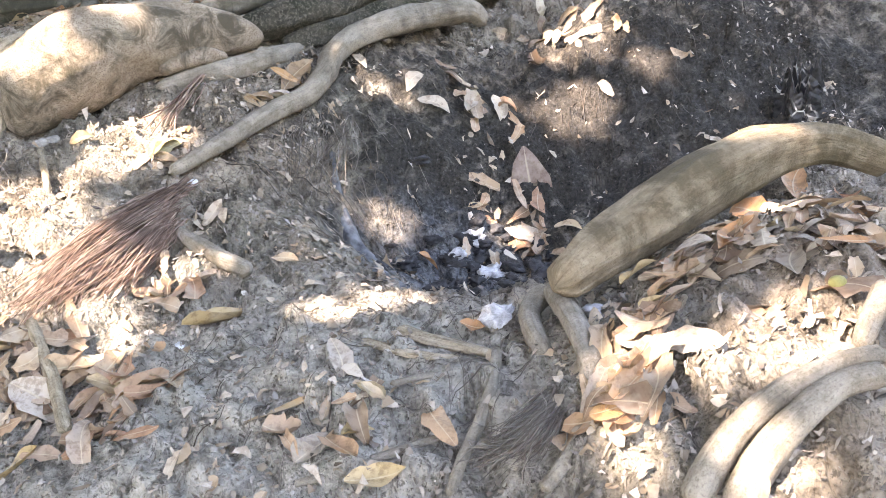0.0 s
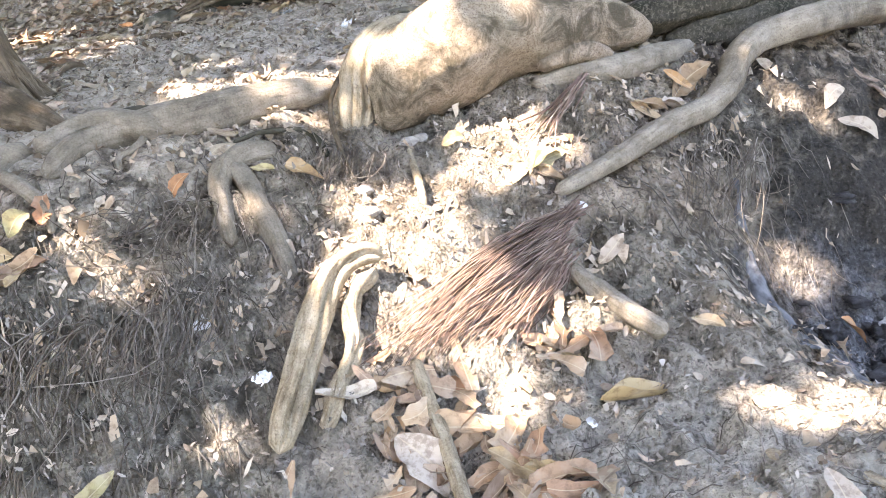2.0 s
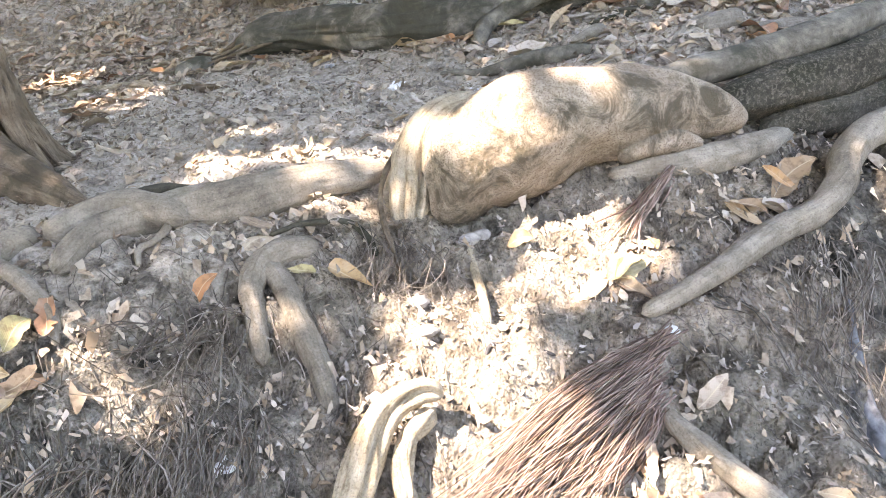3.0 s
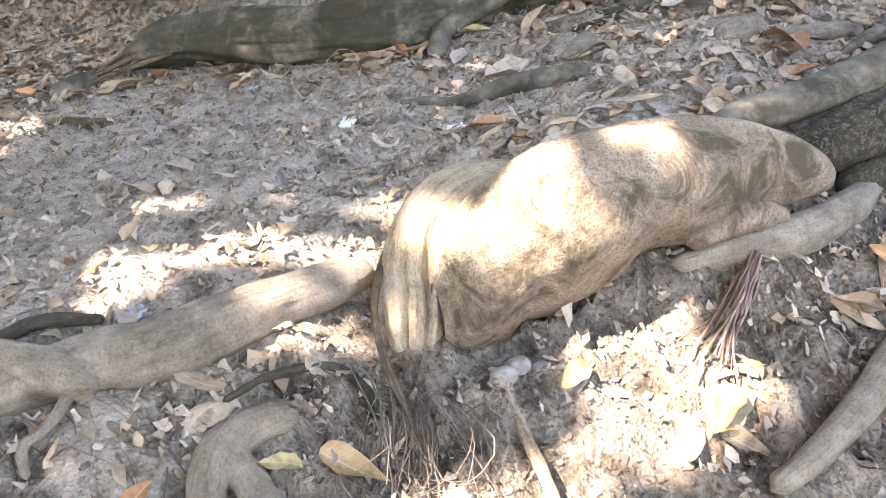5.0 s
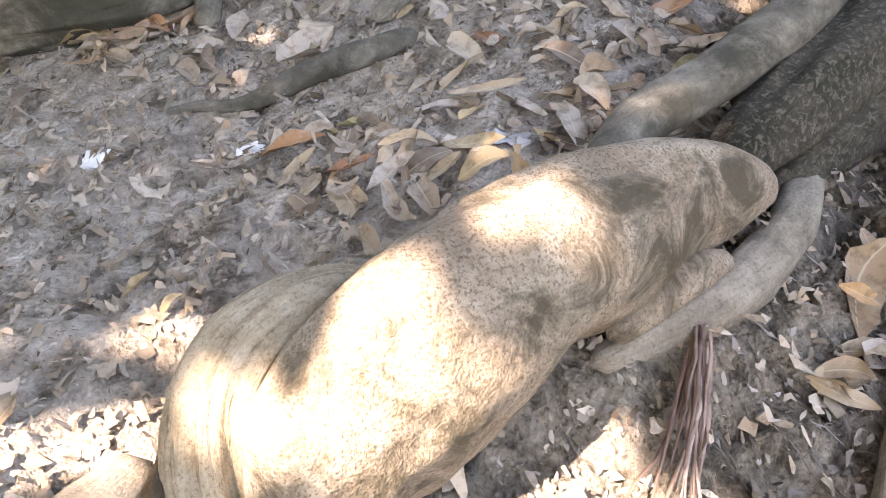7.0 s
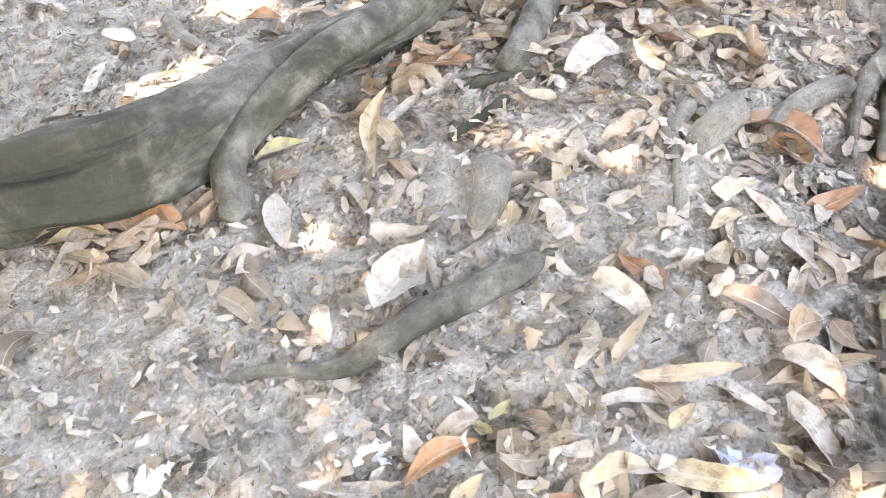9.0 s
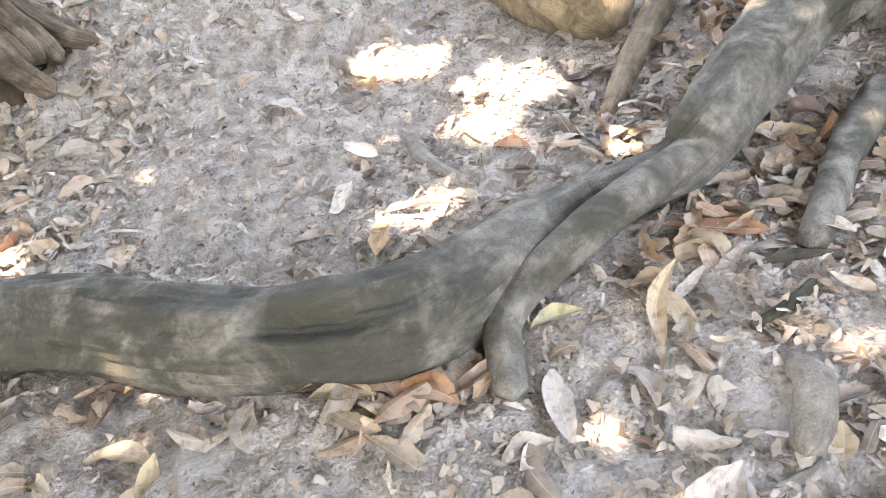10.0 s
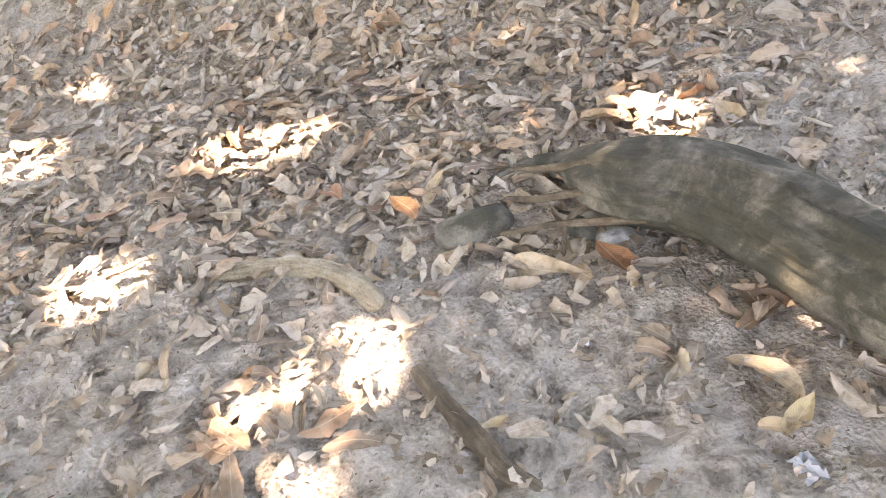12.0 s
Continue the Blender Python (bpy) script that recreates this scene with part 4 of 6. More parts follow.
# ---- leaves overhead ----
def leaf_cloud(name, label, centres, normals, sizes, material, parent=None):
    """Many flat leaves, each a folded blade of two quads."""
    n = len(centres)
    axis = rng.normal(size=(n, 3))
    axis -= (axis * normals).sum(1)[:, None] * normals
    axis /= np.linalg.norm(axis, axis=1)[:, None]
    side = np.cross(normals, axis)
    a, b = axis * sizes[:, None], side * sizes[:, None] * 0.42
    quads = np.stack([centres - a, centres + b * 0.9 - a * 0.1, centres + a, centres - b * 0.9 - a * 0.1], 1)
    me = bpy.data.meshes.new(name)
    me.vertices.add(4 * n)
    me.vertices.foreach_set("co", quads.reshape(-1))
    me.loops.add(4 * n)
    me.loops.foreach_set("vertex_index", np.arange(4 * n))
    me.polygons.add(n)
    me.polygons.foreach_set("loop_start", np.arange(0, 4 * n, 4))
    me.update(calc_edges=True)
    me.materials.append(material)
    ob = new(name, me)
    ob.parent = parent
    return tagged(ob, label, "foliage", kind="stuff")


# where the crowns let the sun through: x, y, height, radius
GAPS_A = [
    (-1.03, 3.20, -0.28, 0.16),
    (-1.32, 3.36, -0.18, 0.06),
    (-1.26, 2.80, -0.35, 0.15),
    (-1.33, 2.52, -0.43, 0.09),
    (-1.21, 2.66, -0.41, 0.13),
    (-1.05, 2.44, -0.56, 0.10),
    (-1.28, 2.34, -0.54, 0.05),
    (-1.72, 2.70, -0.27, 0.02),
    (-2.21, 2.43, -0.18, 0.04),
    (-2.10, 2.39, -0.24, 0.02),
    (-1.99, 2.34, -0.30, 0.01),
    (-1.68, 2.05, -0.55, 0.02),
    (-0.95, 2.21, -0.66, 0.05),
    (-0.79, 2.51, -0.60, 0.04),
    (0.88, 3.94, -0.45, 0.17),
    (0.71, 3.55, -0.64, 0.14),
    (1.10, 3.64, -0.54, 0.07),
    (-0.07, 3.50, -0.38, 0.03),
    (-0.12, 3.04, -0.79, 0.05),
    (0.31, 3.06, -0.94, 0.05),
]
GAPS_B = [
    (-0.11, 2.28, -0.73, 0.06),
    (-0.30, 2.19, -0.67, 0.06),
    (0.64, 1.35, -0.48, 0.07),
    (0.48, 1.36, -0.54, 0.03),
    (0.31, 1.25, -0.64, 0.03),
    (0.52, 1.11, -0.59, 0.05),
    (0.35, 1.50, -0.58, 0.01),
    (1.14, 2.39, -0.78, 0.10),
    (-0.99, 3.41, 0.16, 0.03),
    (-1.21, 3.34, 0.12, 0.015),
    (-1.46, 3.22, 0.11, 0.01),
    (-1.08, 3.08, -0.32, 0.08),
    (-0.98, 3.07, -0.34, 0.03),
    (-1.93, 3.43, -0.02, 0.07),
    (-2.18, 3.33, -0.01, 0.07),
    (-1.62, 3.66, -0.05, 0.03),
    (-1.67, 3.40, -0.08, 0.04),
    (-2.22, 3.71, 0.00, 0.04),
]
GAPS_C = [
    (-1.76, 3.17, -0.04, 0.03),
    (-1.43, 4.78, 0.01, -0.005),
    (-1.38, 6.27, 0.01, 0.09),
    (-1.20, 6.46, 0.01, 0.11),
    (-1.44, 7.72, -0.00, 0.16),
    (-1.60, 6.92, 0.00, 0.12),
    (-1.21, 6.48, 0.00, 0.15),
    (-1.39, 6.20, 0.01, 0.10),
    (-0.70, 6.84, 0.00, 0.06),
    (-1.67, 5.76, 0.02, 0.05),
    (-2.84, 8.96, -0.00, 0.15),
    (-3.06, 6.03, -0.00, 0.07),
    (-3.83, 8.30, -0.00, 0.12),
    (-1.01, 5.85, 0.03, 0.05),
    (-3.26, 4.73, 0.00, 0.05),
    (-3.35, 4.88, -0.00, 0.04),
    (-5.26, 5.17, -0.00, 0.12),
    (-4.38, 5.47, -0.00, 0.11),
]
GAPS_D = [
    (-4.17, 5.64, -0.00, 0.06),
    (-4.27, 4.74, -0.00, 0.10),
    (-3.45, 4.58, -0.00, 0.04),
    (-5.47, 5.70, -0.00, 0.06),
    (-3.23, 4.45, 0.00, 0.03),
    (-1.00, 3.48, 0.17, 0.01),
]
GAPS = GAPS_A + GAPS_B + GAPS_C + GAPS_D


def canopy():
    """The joined crowns, with the gaps through which the sun falls."""
    n = 470000
    base = rng.uniform((-14.5, -4.5, 0), (7.5, 17.5, 0), (n, 3))
    lift = rng.uniform(5.4, 7.6, n)
    ragged = np.hypot((base[:, 0] + 2.6) / 9.7, (base[:, 1] - 5.7) / 9.7) + 0.10 * fbm(base[:, 0], base[:, 1], 1.2, 3, 91)
    way = np.array(SUN_TO) / SUN_TO.z
    keep = ragged < 0.95
    warp = 0.05 * np.stack([fbm(base[:, 0], base[:, 1], 0.16, 2, 41), fbm(base[:, 0], base[:, 1], 0.16, 2, 57)], 1)
    for x, y, z, r in GAPS:
        where = base[:, :2] + z * way[:2]
        keep &= np.hypot(*(where + warp - (x, y)).T) > r + 0.07
    centres = (base + lift[:, None] * way)[keep]
    m = len(centres)
    normals = rng.normal(size=(m, 3)) * 0.5 + (0, 0, 1.0)
    normals /= np.linalg.norm(normals, axis=1)[:, None]
    leaf_cloud("tree_crown", "green leaf canopy with gaps overhead", centres, normals, rng.uniform(0.08, 0.12, m), CANOPY)


canopy()


def far_woods():
    """Added unseen foliage all round, loose from the ground up, that blocks low sidelight."""
    n = 26000
    turn, far, up = rng.uniform(0, 2 * math.pi, n), rng.uniform(17, 23, n), rng.uniform(0, 7.0, n) ** 1.0
    far = far + 2.0 * np.sin(5 * turn) + 1.2 * np.sin(13 * turn + 2)
    centres = np.stack([-1.5 + far * np.cos(turn), 4.5 + far * np.sin(turn), up], 1)
    normals = rng.normal(size=(n, 3))
    normals /= np.linalg.norm(normals, axis=1)[:, None]
    leaf_cloud("far_woods", "unseen ring of green foliage added to block low sky light", centres, normals, rng.uniform(0.25, 0.5, n), CANOPY)


far_woods()


# ---- leaf litter ----
def blade(length, width, curl, fold, twist, rows=6, seed=0, tatter=0.0):
    """Verts, faces and uv of a dry leaf: a pointed blade with a midrib, curled along, cupped across, with a wavy rim.
    tatter: how much of its ends is broken off."""
    dice = np.random.default_rng(seed)
    t = np.linspace(tatter * dice.uniform(0, 0.45), 1 - tatter * dice.uniform(0, 0.45), rows + 1)
    half = width / 2 * np.sin(math.pi * np.clip(t * 0.97 + 0.015, 0, 1) ** dice.uniform(0.7, 1.0)) ** 0.85
    waves, phase, bow = dice.uniform(5, 11), dice.uniform(0, 6, 2), 0.10 * length * dice.normal()
    verts, uv = [], []
    bend = -0.5 * curl
    x = z = 0.0
    for i, s in enumerate(t):
        if i:
            bend += curl / rows * (0.6 + 0.8 * s)
            x += length / rows * math.cos(bend)
            z += length / rows * math.sin(bend)
        roll = twist * (s - 0.5)
        for k, side in enumerate((-1, -0.5, 0, 0.5, 1)):
            w = half[i] * side * (1 + (0.07 + 0.22 * tatter) * dice.normal())
            ripple = 0.22 * half[i] * abs(side) * math.sin(waves * s + phase[int(side > 0)])
            up = (side * side * 0.7 + abs(side) * 0.3) * half[i] * fold * 1.4 + ripple
            y = w * math.cos(roll) + bow * math.sin(math.pi * s)
            verts.append((x - length / 2 - up * math.sin(bend), y, z + up * math.cos(bend) + w * math.sin(roll)))
            uv.append((0.5 + side / 2, s))
    faces = [(i * 5 + k, i * 5 + k + 1, (i + 1) * 5 + k + 1, (i + 1) * 5 + k) for i in range(rows) for k in range(4)]
    verts = np.array(verts)
    verts[:, 2] -= np.percentile(verts[:, 2], 25)
    return verts, faces, np.array(uv)


def slope_frame(x, y, yaw, pitch=0.0, roll=0.0):
    """A pose on the ground at (x, y), tilted with the slope."""
    e = 0.04
    dx = (ground_z(x + e, y) - ground_z(x - e, y)) / (2 * e)
    dy = (ground_z(x, y + e) - ground_z(x, y - e)) / (2 * e)
    up = Vector((-dx, -dy, 1)).normalized()
    tilt = Vector((0, 0, 1)).rotation_difference(up).to_matrix().to_4x4()
    return Matrix.Translation((x, y, ground_z(x, y))) @ tilt @ pose(0, 0, 0, 0, 0, math.degrees(yaw)) @ pose(0, 0, 0, roll, pitch, 0)


def litter(name, label, count, spots, lengths, widths, material, lift, kinds=48, rows=4, curl=1.1):
    """Loose dry leaves strewn over the ground, in one mesh. spots: (x, y) of each."""
    dice = np.random.default_rng(count)
    kit = [blade(1.0, dice.uniform(*widths), dice.normal() * curl, dice.uniform(-0.35, 0.65), dice.normal() * 0.8, rows, k, dice.uniform(0, 1)) for k in range(kinds)]
    verts, faces, uv, at = [], [], [], 0
    xs, ys = spots[:, 0], spots[:, 1]
    z = height(xs, ys) + relief(xs, ys)
    e = 0.05
    dx = (height(xs + e, ys) - height(xs - e, ys)) / (2 * e)
    dy = (height(xs, ys + e) - height(xs, ys - e)) / (2 * e)
    for i in range(len(xs)):
        v, f, u = kit[dice.integers(kinds)]
        size = dice.uniform(*lengths)
        yaw = dice.uniform(0, 2 * math.pi)
        a, b = dice.normal(size=2) * 0.15
        c, s = math.cos(yaw), math.sin(yaw)
        p = v * size
        zz = p[:, 2] + a * p[:, 0] + b * p[:, 1]
        q = np.stack([c * p[:, 0] - s * p[:, 1], s * p[:, 0] + c * p[:, 1], zz], 1)
        q[:, 2] += dx[i] * q[:, 0] + dy[i] * q[:, 1] + z[i] + lift * dice.uniform(0.2, 1.0)
        q[:, :2] += (xs[i], ys[i])
        verts.append(q)
        uv.append(u)
        faces += [tuple(at + k for k in g) for g in f]
        at += len(v)
    ob = mesh_object(name, np.vstack(verts), faces, material, uv=np.vstack(uv))
    return tagged(ob, label, "leaves", kind="stuff")


def strew(count, box, weight):
    """Places in the box, thinned by weight(x, y) from 0 to 1."""
    p = rng.uniform((box[0], box[1]), (box[2], box[3]), (count, 2))
    return p[rng.uniform(size=count) < weight(p[:, 0], p[:, 1])]


def near(x, y, a, b, r):
    return np.exp(-((x - a) ** 2 + (y - b) ** 2) / (2 * r * r))


def leafy(x, y):
    """How thickly whole leaves lie."""
    w = 0.05 + 0.2 * (fbm(x, y, 0.5, 2, 71) > 0.35)
    w = w + 0.4 * near(x, y, -0.55, 5.3, 0.40) + 0.25 * near(x, y, -0.8, 4.2, 0.35) + 0.35 * near(x, y, -4.0, 6.2, 1.0) + 0.7 * near(x, y, -2.0, 4.95, 0.25)
    w = w + 0.5 * near(x, y, -2.7, 4.0, 0.5) + 0.6 * near(x, y, -3.4, 6.8, 0.5) + 0.6 * near(x, y, -1.0, 6.0, 0.35) + 0.35 * near(x, y, -1.2, 2.05, 0.3) + 4.5 * near(x, y, 0.80, 1.72, 0.2) + 4.0 * near(x, y, 0.42, 1.55, 0.12) + 1.8 * near(x, y, -1.25, 2.1, 0.2) + 0.4 * near(x, y, 0.45, 3.75, 0.3)
    w = w + 0.6 * np.clip((y - 7.0) / 2, 0, 1)
    bare = near(x, y, 0.6, 3.3, 0.5) + near(x, y, -1.0, 2.85, 0.5) + near(x, y, -0.3, 2.1, 0.4) + near(x, y, -2.2, 6.3, 0.6) + near(x, y, -3.0, 4.7, 0.5) + near(x, y, -2.4, 4.6, 0.4) + near(x, y, -2.2, 4.0, 0.5) + near(x, y, -3.6, 4.4, 0.45)
    return np.clip(w * (1 - 0.85 * np.clip(bare, 0, 1)) * (1 - 0.8 * on_bank(x, y)), 0, 1)


def crumbly(x, y):
    w = 0.62 - 0.45 * on_bank(x, y) + 0.25 * fbm(x, y, 0.3, 2, 81)
    w = w * (1 - 0.95 * near(x, y, 0.7, 3.4, 0.5)) * (1 - 0.5 * np.clip(near(x, y, -2.8, 4.7, 0.5) + near(x, y, -3.6, 4.4, 0.45), 0, 1))
    return np.clip(w * np.clip((7.5 - np.hypot(x + 1.5, y - 4.5)) / 3, 0.25, 1), 0, 1)


litter("leaf_litter", "brown and grey dry leaves strewn over soil", 5, strew(23000, (-8.0, 0.8, 2.2, 12.0), leafy), (0.05, 0.17), (0.24, 0.44), LITTER, 0.014, rows=6, curl=1.1)


# where leaves have drifted together: x, y, spread, leaves
PILES_A = [
    (0.39, 1.55, 0.04, 18),
    (0.33, 1.41, 0.04, 16),
    (0.28, 1.35, 0.04, 12),
    (0.53, 1.67, 0.04, 14),
    (0.66, 1.70, 0.06, 16),
    (1.08, 2.31, 0.06, 20),
    (0.93, 1.71, 0.07, 20),
    (0.88, 1.49, 0.06, 14),
    (0.83, 4.05, 0.10, 14),
    (0.35, 3.59, 0.09, 10),
    (0.39, 3.05, 0.05, 8),
    (-0.42, 5.38, 0.10, 26),
    (-0.15, 5.49, 0.10, 24),
    (-0.11, 5.28, 0.08, 18),
    (-0.35, 5.03, 0.08, 12),
    (-0.62, 5.63, 0.08, 16),
    (-1.01, 5.32, 0.07, 12),
    (-1.79, 5.01, 0.06, 12),
    (-0.35, 6.60, 0.13, 26),
    (-0.97, 5.79, 0.10, 14),
]
PILES_B = [
    (-3.37, 7.43, 0.12, 26),
    (-3.30, 6.37, 0.15, 22),
    (-4.38, 5.47, 0.22, 50),
    (-5.76, 5.83, 0.30, 50),
    (-4.31, 6.14, 0.30, 60),
    (-4.63, 4.88, 0.20, 36),
    (-3.63, 5.56, 0.12, 20),
    (-3.42, 4.45, 0.10, 20),
    (-3.22, 6.01, 0.12, 16),
    (-2.55, 5.23, 0.05, 8),
    (-1.12, 2.08, 0.09, 24),
    (-0.95, 1.98, 0.09, 22),
    (-0.85, 1.84, 0.09, 14),
    (-1.22, 2.22, 0.06, 14),
    (-0.86, 2.45, 0.07, 12),
    (-2.36, 2.34, 0.07, 12),
    (-0.36, 1.62, 0.12, 10),
    (0.34, 3.02, 0.10, 14),
]
PILES = PILES_A + PILES_B
drift = np.vstack([rng.normal((x, y), r, (int(k), 2)) for x, y, r, k in PILES])
litter("leaf_drift", "drifts of curled orange and tan dry leaves", 9, drift, (0.06, 0.15), (0.28, 0.46), DRIFT, 0.035, rows=7, curl=1.0)


def chips(name, label, spots, lengths, material, lift, tilt, seed):
    """Broken bits of leaf lying on the soil, in one mesh: each a ragged strip, bent in the middle and twisted."""
    dice = np.random.default_rng(seed)
    n = len(spots)
    size = dice.uniform(*lengths, n) * dice.uniform(0.4, 1.0, n)
    ring = np.array([(-0.5, -0.12), (-0.5, 0.10), (0.0, -0.26), (0.0, 0.26), (0.5, -0.08), (0.5, 0.14)])
    p = ring[None] * (1 + 0.30 * dice.normal(size=(n, 6, 1))) * np.stack([np.ones(n), dice.uniform(0.45, 1.5, n)], 1)[:, None]
    p[:, :, 1] += 0.18 * dice.normal(size=(n, 1)) * np.array([1, 1, 0, 0, 1, 1])
    p = p * size[:, None, None]
    bend = dice.normal(size=(n, 1)) * 0.22 * size[:, None] * np.array([0, 0, 1, 1, 0, 0])
    twist = dice.normal(size=(n, 1)) * 1.1 * p[:, :, 1] * p[:, :, 0] / size[:, None]
    z = bend + twist + tilt * (dice.normal(size=(n, 1)) * p[:, :, 0] + dice.normal(size=(n, 1)) * p[:, :, 1])
    yaw = dice.uniform(0, 2 * math.pi, n)[:, None]
    x = np.cos(yaw) * p[:, :, 0] - np.sin(yaw) * p[:, :, 1] + spots[:, :1]
    y = np.sin(yaw) * p[:, :, 0] + np.cos(yaw) * p[:, :, 1] + spots[:, 1:]
    floor_z = height(spots[:, 0], spots[:, 1]) + relief(spots[:, 0], spots[:, 1])
    drop = height(x, y) - height(spots[:, 0], spots[:, 1])[:, None]
    z = z - z.min(1)[:, None] + floor_z[:, None] + drop + lift * dice.uniform(0.0, 1.0, (n, 1))
    co = np.stack([x, y, z], -1)
    me = bpy.data.meshes.new(name)
    me.vertices.add(6 * n)
    me.vertices.foreach_set("co", co.reshape(-1))
    base = 6 * np.arange(n)[:, None]
    loops = np.concatenate([base + (0, 2, 3, 1), base + (2, 4, 5, 3)], 1)
    me.loops.add(8 * n)
    me.loops.foreach_set("vertex_index", loops.reshape(-1))
    me.polygons.add(2 * n)
    me.polygons.foreach_set("loop_start", 4 * np.arange(2 * n))
    me.polygons.foreach_set("use_smooth", [True] * (2 * n))
    me.update(calc_edges=True)
    me.materials.append(material)
    return tagged(new(name, me), label, "leaves", kind="stuff")


chips("leaf_crumbs", "broken bits of dry leaf trodden into the soil", strew(150000, (-6.5, 0.8, 1.8, 9.5), crumbly), (0.010, 0.050), CRUMBS, 0.012, 0.26, 31)
chips("soil_crumbs", "clods and crumbs of dry earth on the terrace", strew(60000, (-5.0, 3.0, 0.8, 7.5), lambda x, y: 0.4 * (1 - on_bank(x, y))), (0.005, 0.022), GRIT, 0.005, 0.6, 35)
chips("soil_crumbs", "crumbs of dry earth and bark on the bank", strew(60000, (-3.4, 0.9, 1.8, 4.6), lambda x, y: 0.75 * on_bank(x, y) * (1 - 0.97 * np.clip(1.8 * near(x, y, 0.75, 3.35, 0.6) + near(x, y, -0.05, 3.25, 0.2), 0, 1))), (0.006, 0.024), GRIT, 0.006, 0.5, 32)
litter("leaf_pieces", "torn pieces of brown leaf piled in the litter", 17, strew(12000, (-6.5, 4.2, -2.6, 8.6), lambda x, y: np.clip(1.0 * near(x, y, -4.3, 6.2, 0.9) + 0.05, 0, 1)), (0.03, 0.11), (0.25, 0.55), LITTER, 0.024, rows=3, curl=1.0)
litter("leaf_pieces", "torn pieces of brown leaf piled in the litter", 18, strew(2200, (-1.6, 3.7, 0.6, 6.6), lambda x, y: np.clip(0.9 * near(x, y, -0.5, 5.2, 0.45) + 0.5 * near(x, y, -0.9, 4.1, 0.3) + 0.6 * near(x, y, -0.7, 6.1, 0.4), 0, 1)), (0.03, 0.09), (0.25, 0.55), LITTER, 0.014, rows=3, curl=1.0)


# ---- single leaves ----
blades = {}


def leaf_mesh(kind, width, material):
    """A leaf blade one metre long, shared by all leaves of that kind and colour."""
    key = (kind, round(width, 1), material.name)
    if key not in blades:
        dice = np.random.default_rng(100 + kind)
        curl, fold, twist = ((0.25, 0.15, 0.2), (0.9, 0.35, 0.5), (-0.7, 0.25, -0.6), (1.1, 0.45, 0.7), (0.5, 0.6, 1.0), (-0.3, 0.5, -1.2))[kind]
        v, f, u = blade(1.0, max(0.2, key[1]), curl, fold, twist, 9, 100 + kind)
        v[:, 1] += 0.10 * np.sin(3 * v[:, 0] + dice.uniform(0, 6))
        me = bpy.data.meshes.new("fallen_leaf")
        me.from_pydata([tuple(p) for p in v], [], f)
        layer = me.uv_layers.new(name="UVMap")
        loops = np.empty(len(me.loops), np.int32)
        me.loops.foreach_get("vertex_index", loops)
        layer.data.foreach_set("uv", u.astype(np.float32)[loops].ravel())
        me.polygons.foreach_set("use_smooth", [True] * len(me.polygons))
        me.materials.append(material)
        blades[key] = me
    return blades[key]


leaf_dice = np.random.default_rng(21)


def lay_leaves(material, label, places):
    """Leaves by place, heading, length and width over length."""
    for x, y, yaw, length, width in places:
        kind = int(leaf_dice.choice(6, p=(0.25, 0.22, 0.18, 0.12, 0.13, 0.10)))
        ob = new("fallen_leaf", leaf_mesh(kind, width, material))
        ob.matrix_world = slope_frame(x, y, yaw, leaf_dice.normal() * 7, leaf_dice.normal() * 9) @ Matrix.Translation((0, 0, 0.012 + 0.05 * length)) @ Matrix.Scale(length, 4)
        tagged(ob, label, "leaf", "fallen leaves")


lay_leaves(LEAF_YELLOW, 'dry yellow leaf lying on the forest floor', [(-0.65, 2.19, 0.5, 0.22, 0.40), (-0.43, 1.73, 0.0, 0.22, 0.25), (-0.22, 1.69, -0.8, 0.09, 0.50), (-0.87, 1.99, 0.0, 0.08, 0.36), (-1.61, 2.85, -0.1, 0.14, 0.36), (-2.34, 2.36, -0.1, 0.12, 0.50), (-2.26, 2.30, 1.4, 0.08, 0.36), (-2.36, 2.25, 0.6, 0.06, 0.36), (-2.06, 5.24, -0.9, 0.22, 0.36), (-1.20, 3.15, 0.7, 0.10, 0.50), (-1.67, 3.76, 0.6, 0.07, 0.36), (-1.61, 3.70, 0.7, 0.06, 0.36), (-1.01, 3.94, -0.9, 0.19, 0.35), (-0.95, 3.79, -1.9, 0.15, 0.35), (-0.43, 4.31, -0.3, 0.09, 0.36), (-0.88, 3.92, -1.3, 0.09, 0.35)])
lay_leaves(LEAF_YELLOW, 'dry yellow leaf lying on the forest floor', [(-2.00, 5.09, -0.5, 0.20, 0.40), (-0.99, 4.05, 0.6, 0.07, 0.36), (-1.01, 3.84, 0.1, 0.11, 0.52), (-1.05, 4.64, 1.0, 0.10, 0.50), (-0.65, 5.68, -0.5, 0.20, 0.40), (-0.44, 5.45, -1.4, 0.14, 0.50), (-0.39, 5.35, -0.2, 0.12, 0.50), (-0.29, 5.05, -0.7, 0.17, 0.40), (-0.11, 5.30, 0.4, 0.14, 0.40), (-1.96, 5.06, -0.3, 0.16, 0.40), (-1.70, 8.06, -0.9, 0.22, 0.40), (-2.38, 4.96, 1.4, 0.12, 0.40), (-2.93, 4.73, 1.1, 0.07, 0.36), (0.47, 1.75, 0.2, 0.10, 0.40), (0.46, 1.61, -0.2, 0.07, 0.50), (-0.26, 1.57, 0.6, 0.10, 0.40)])
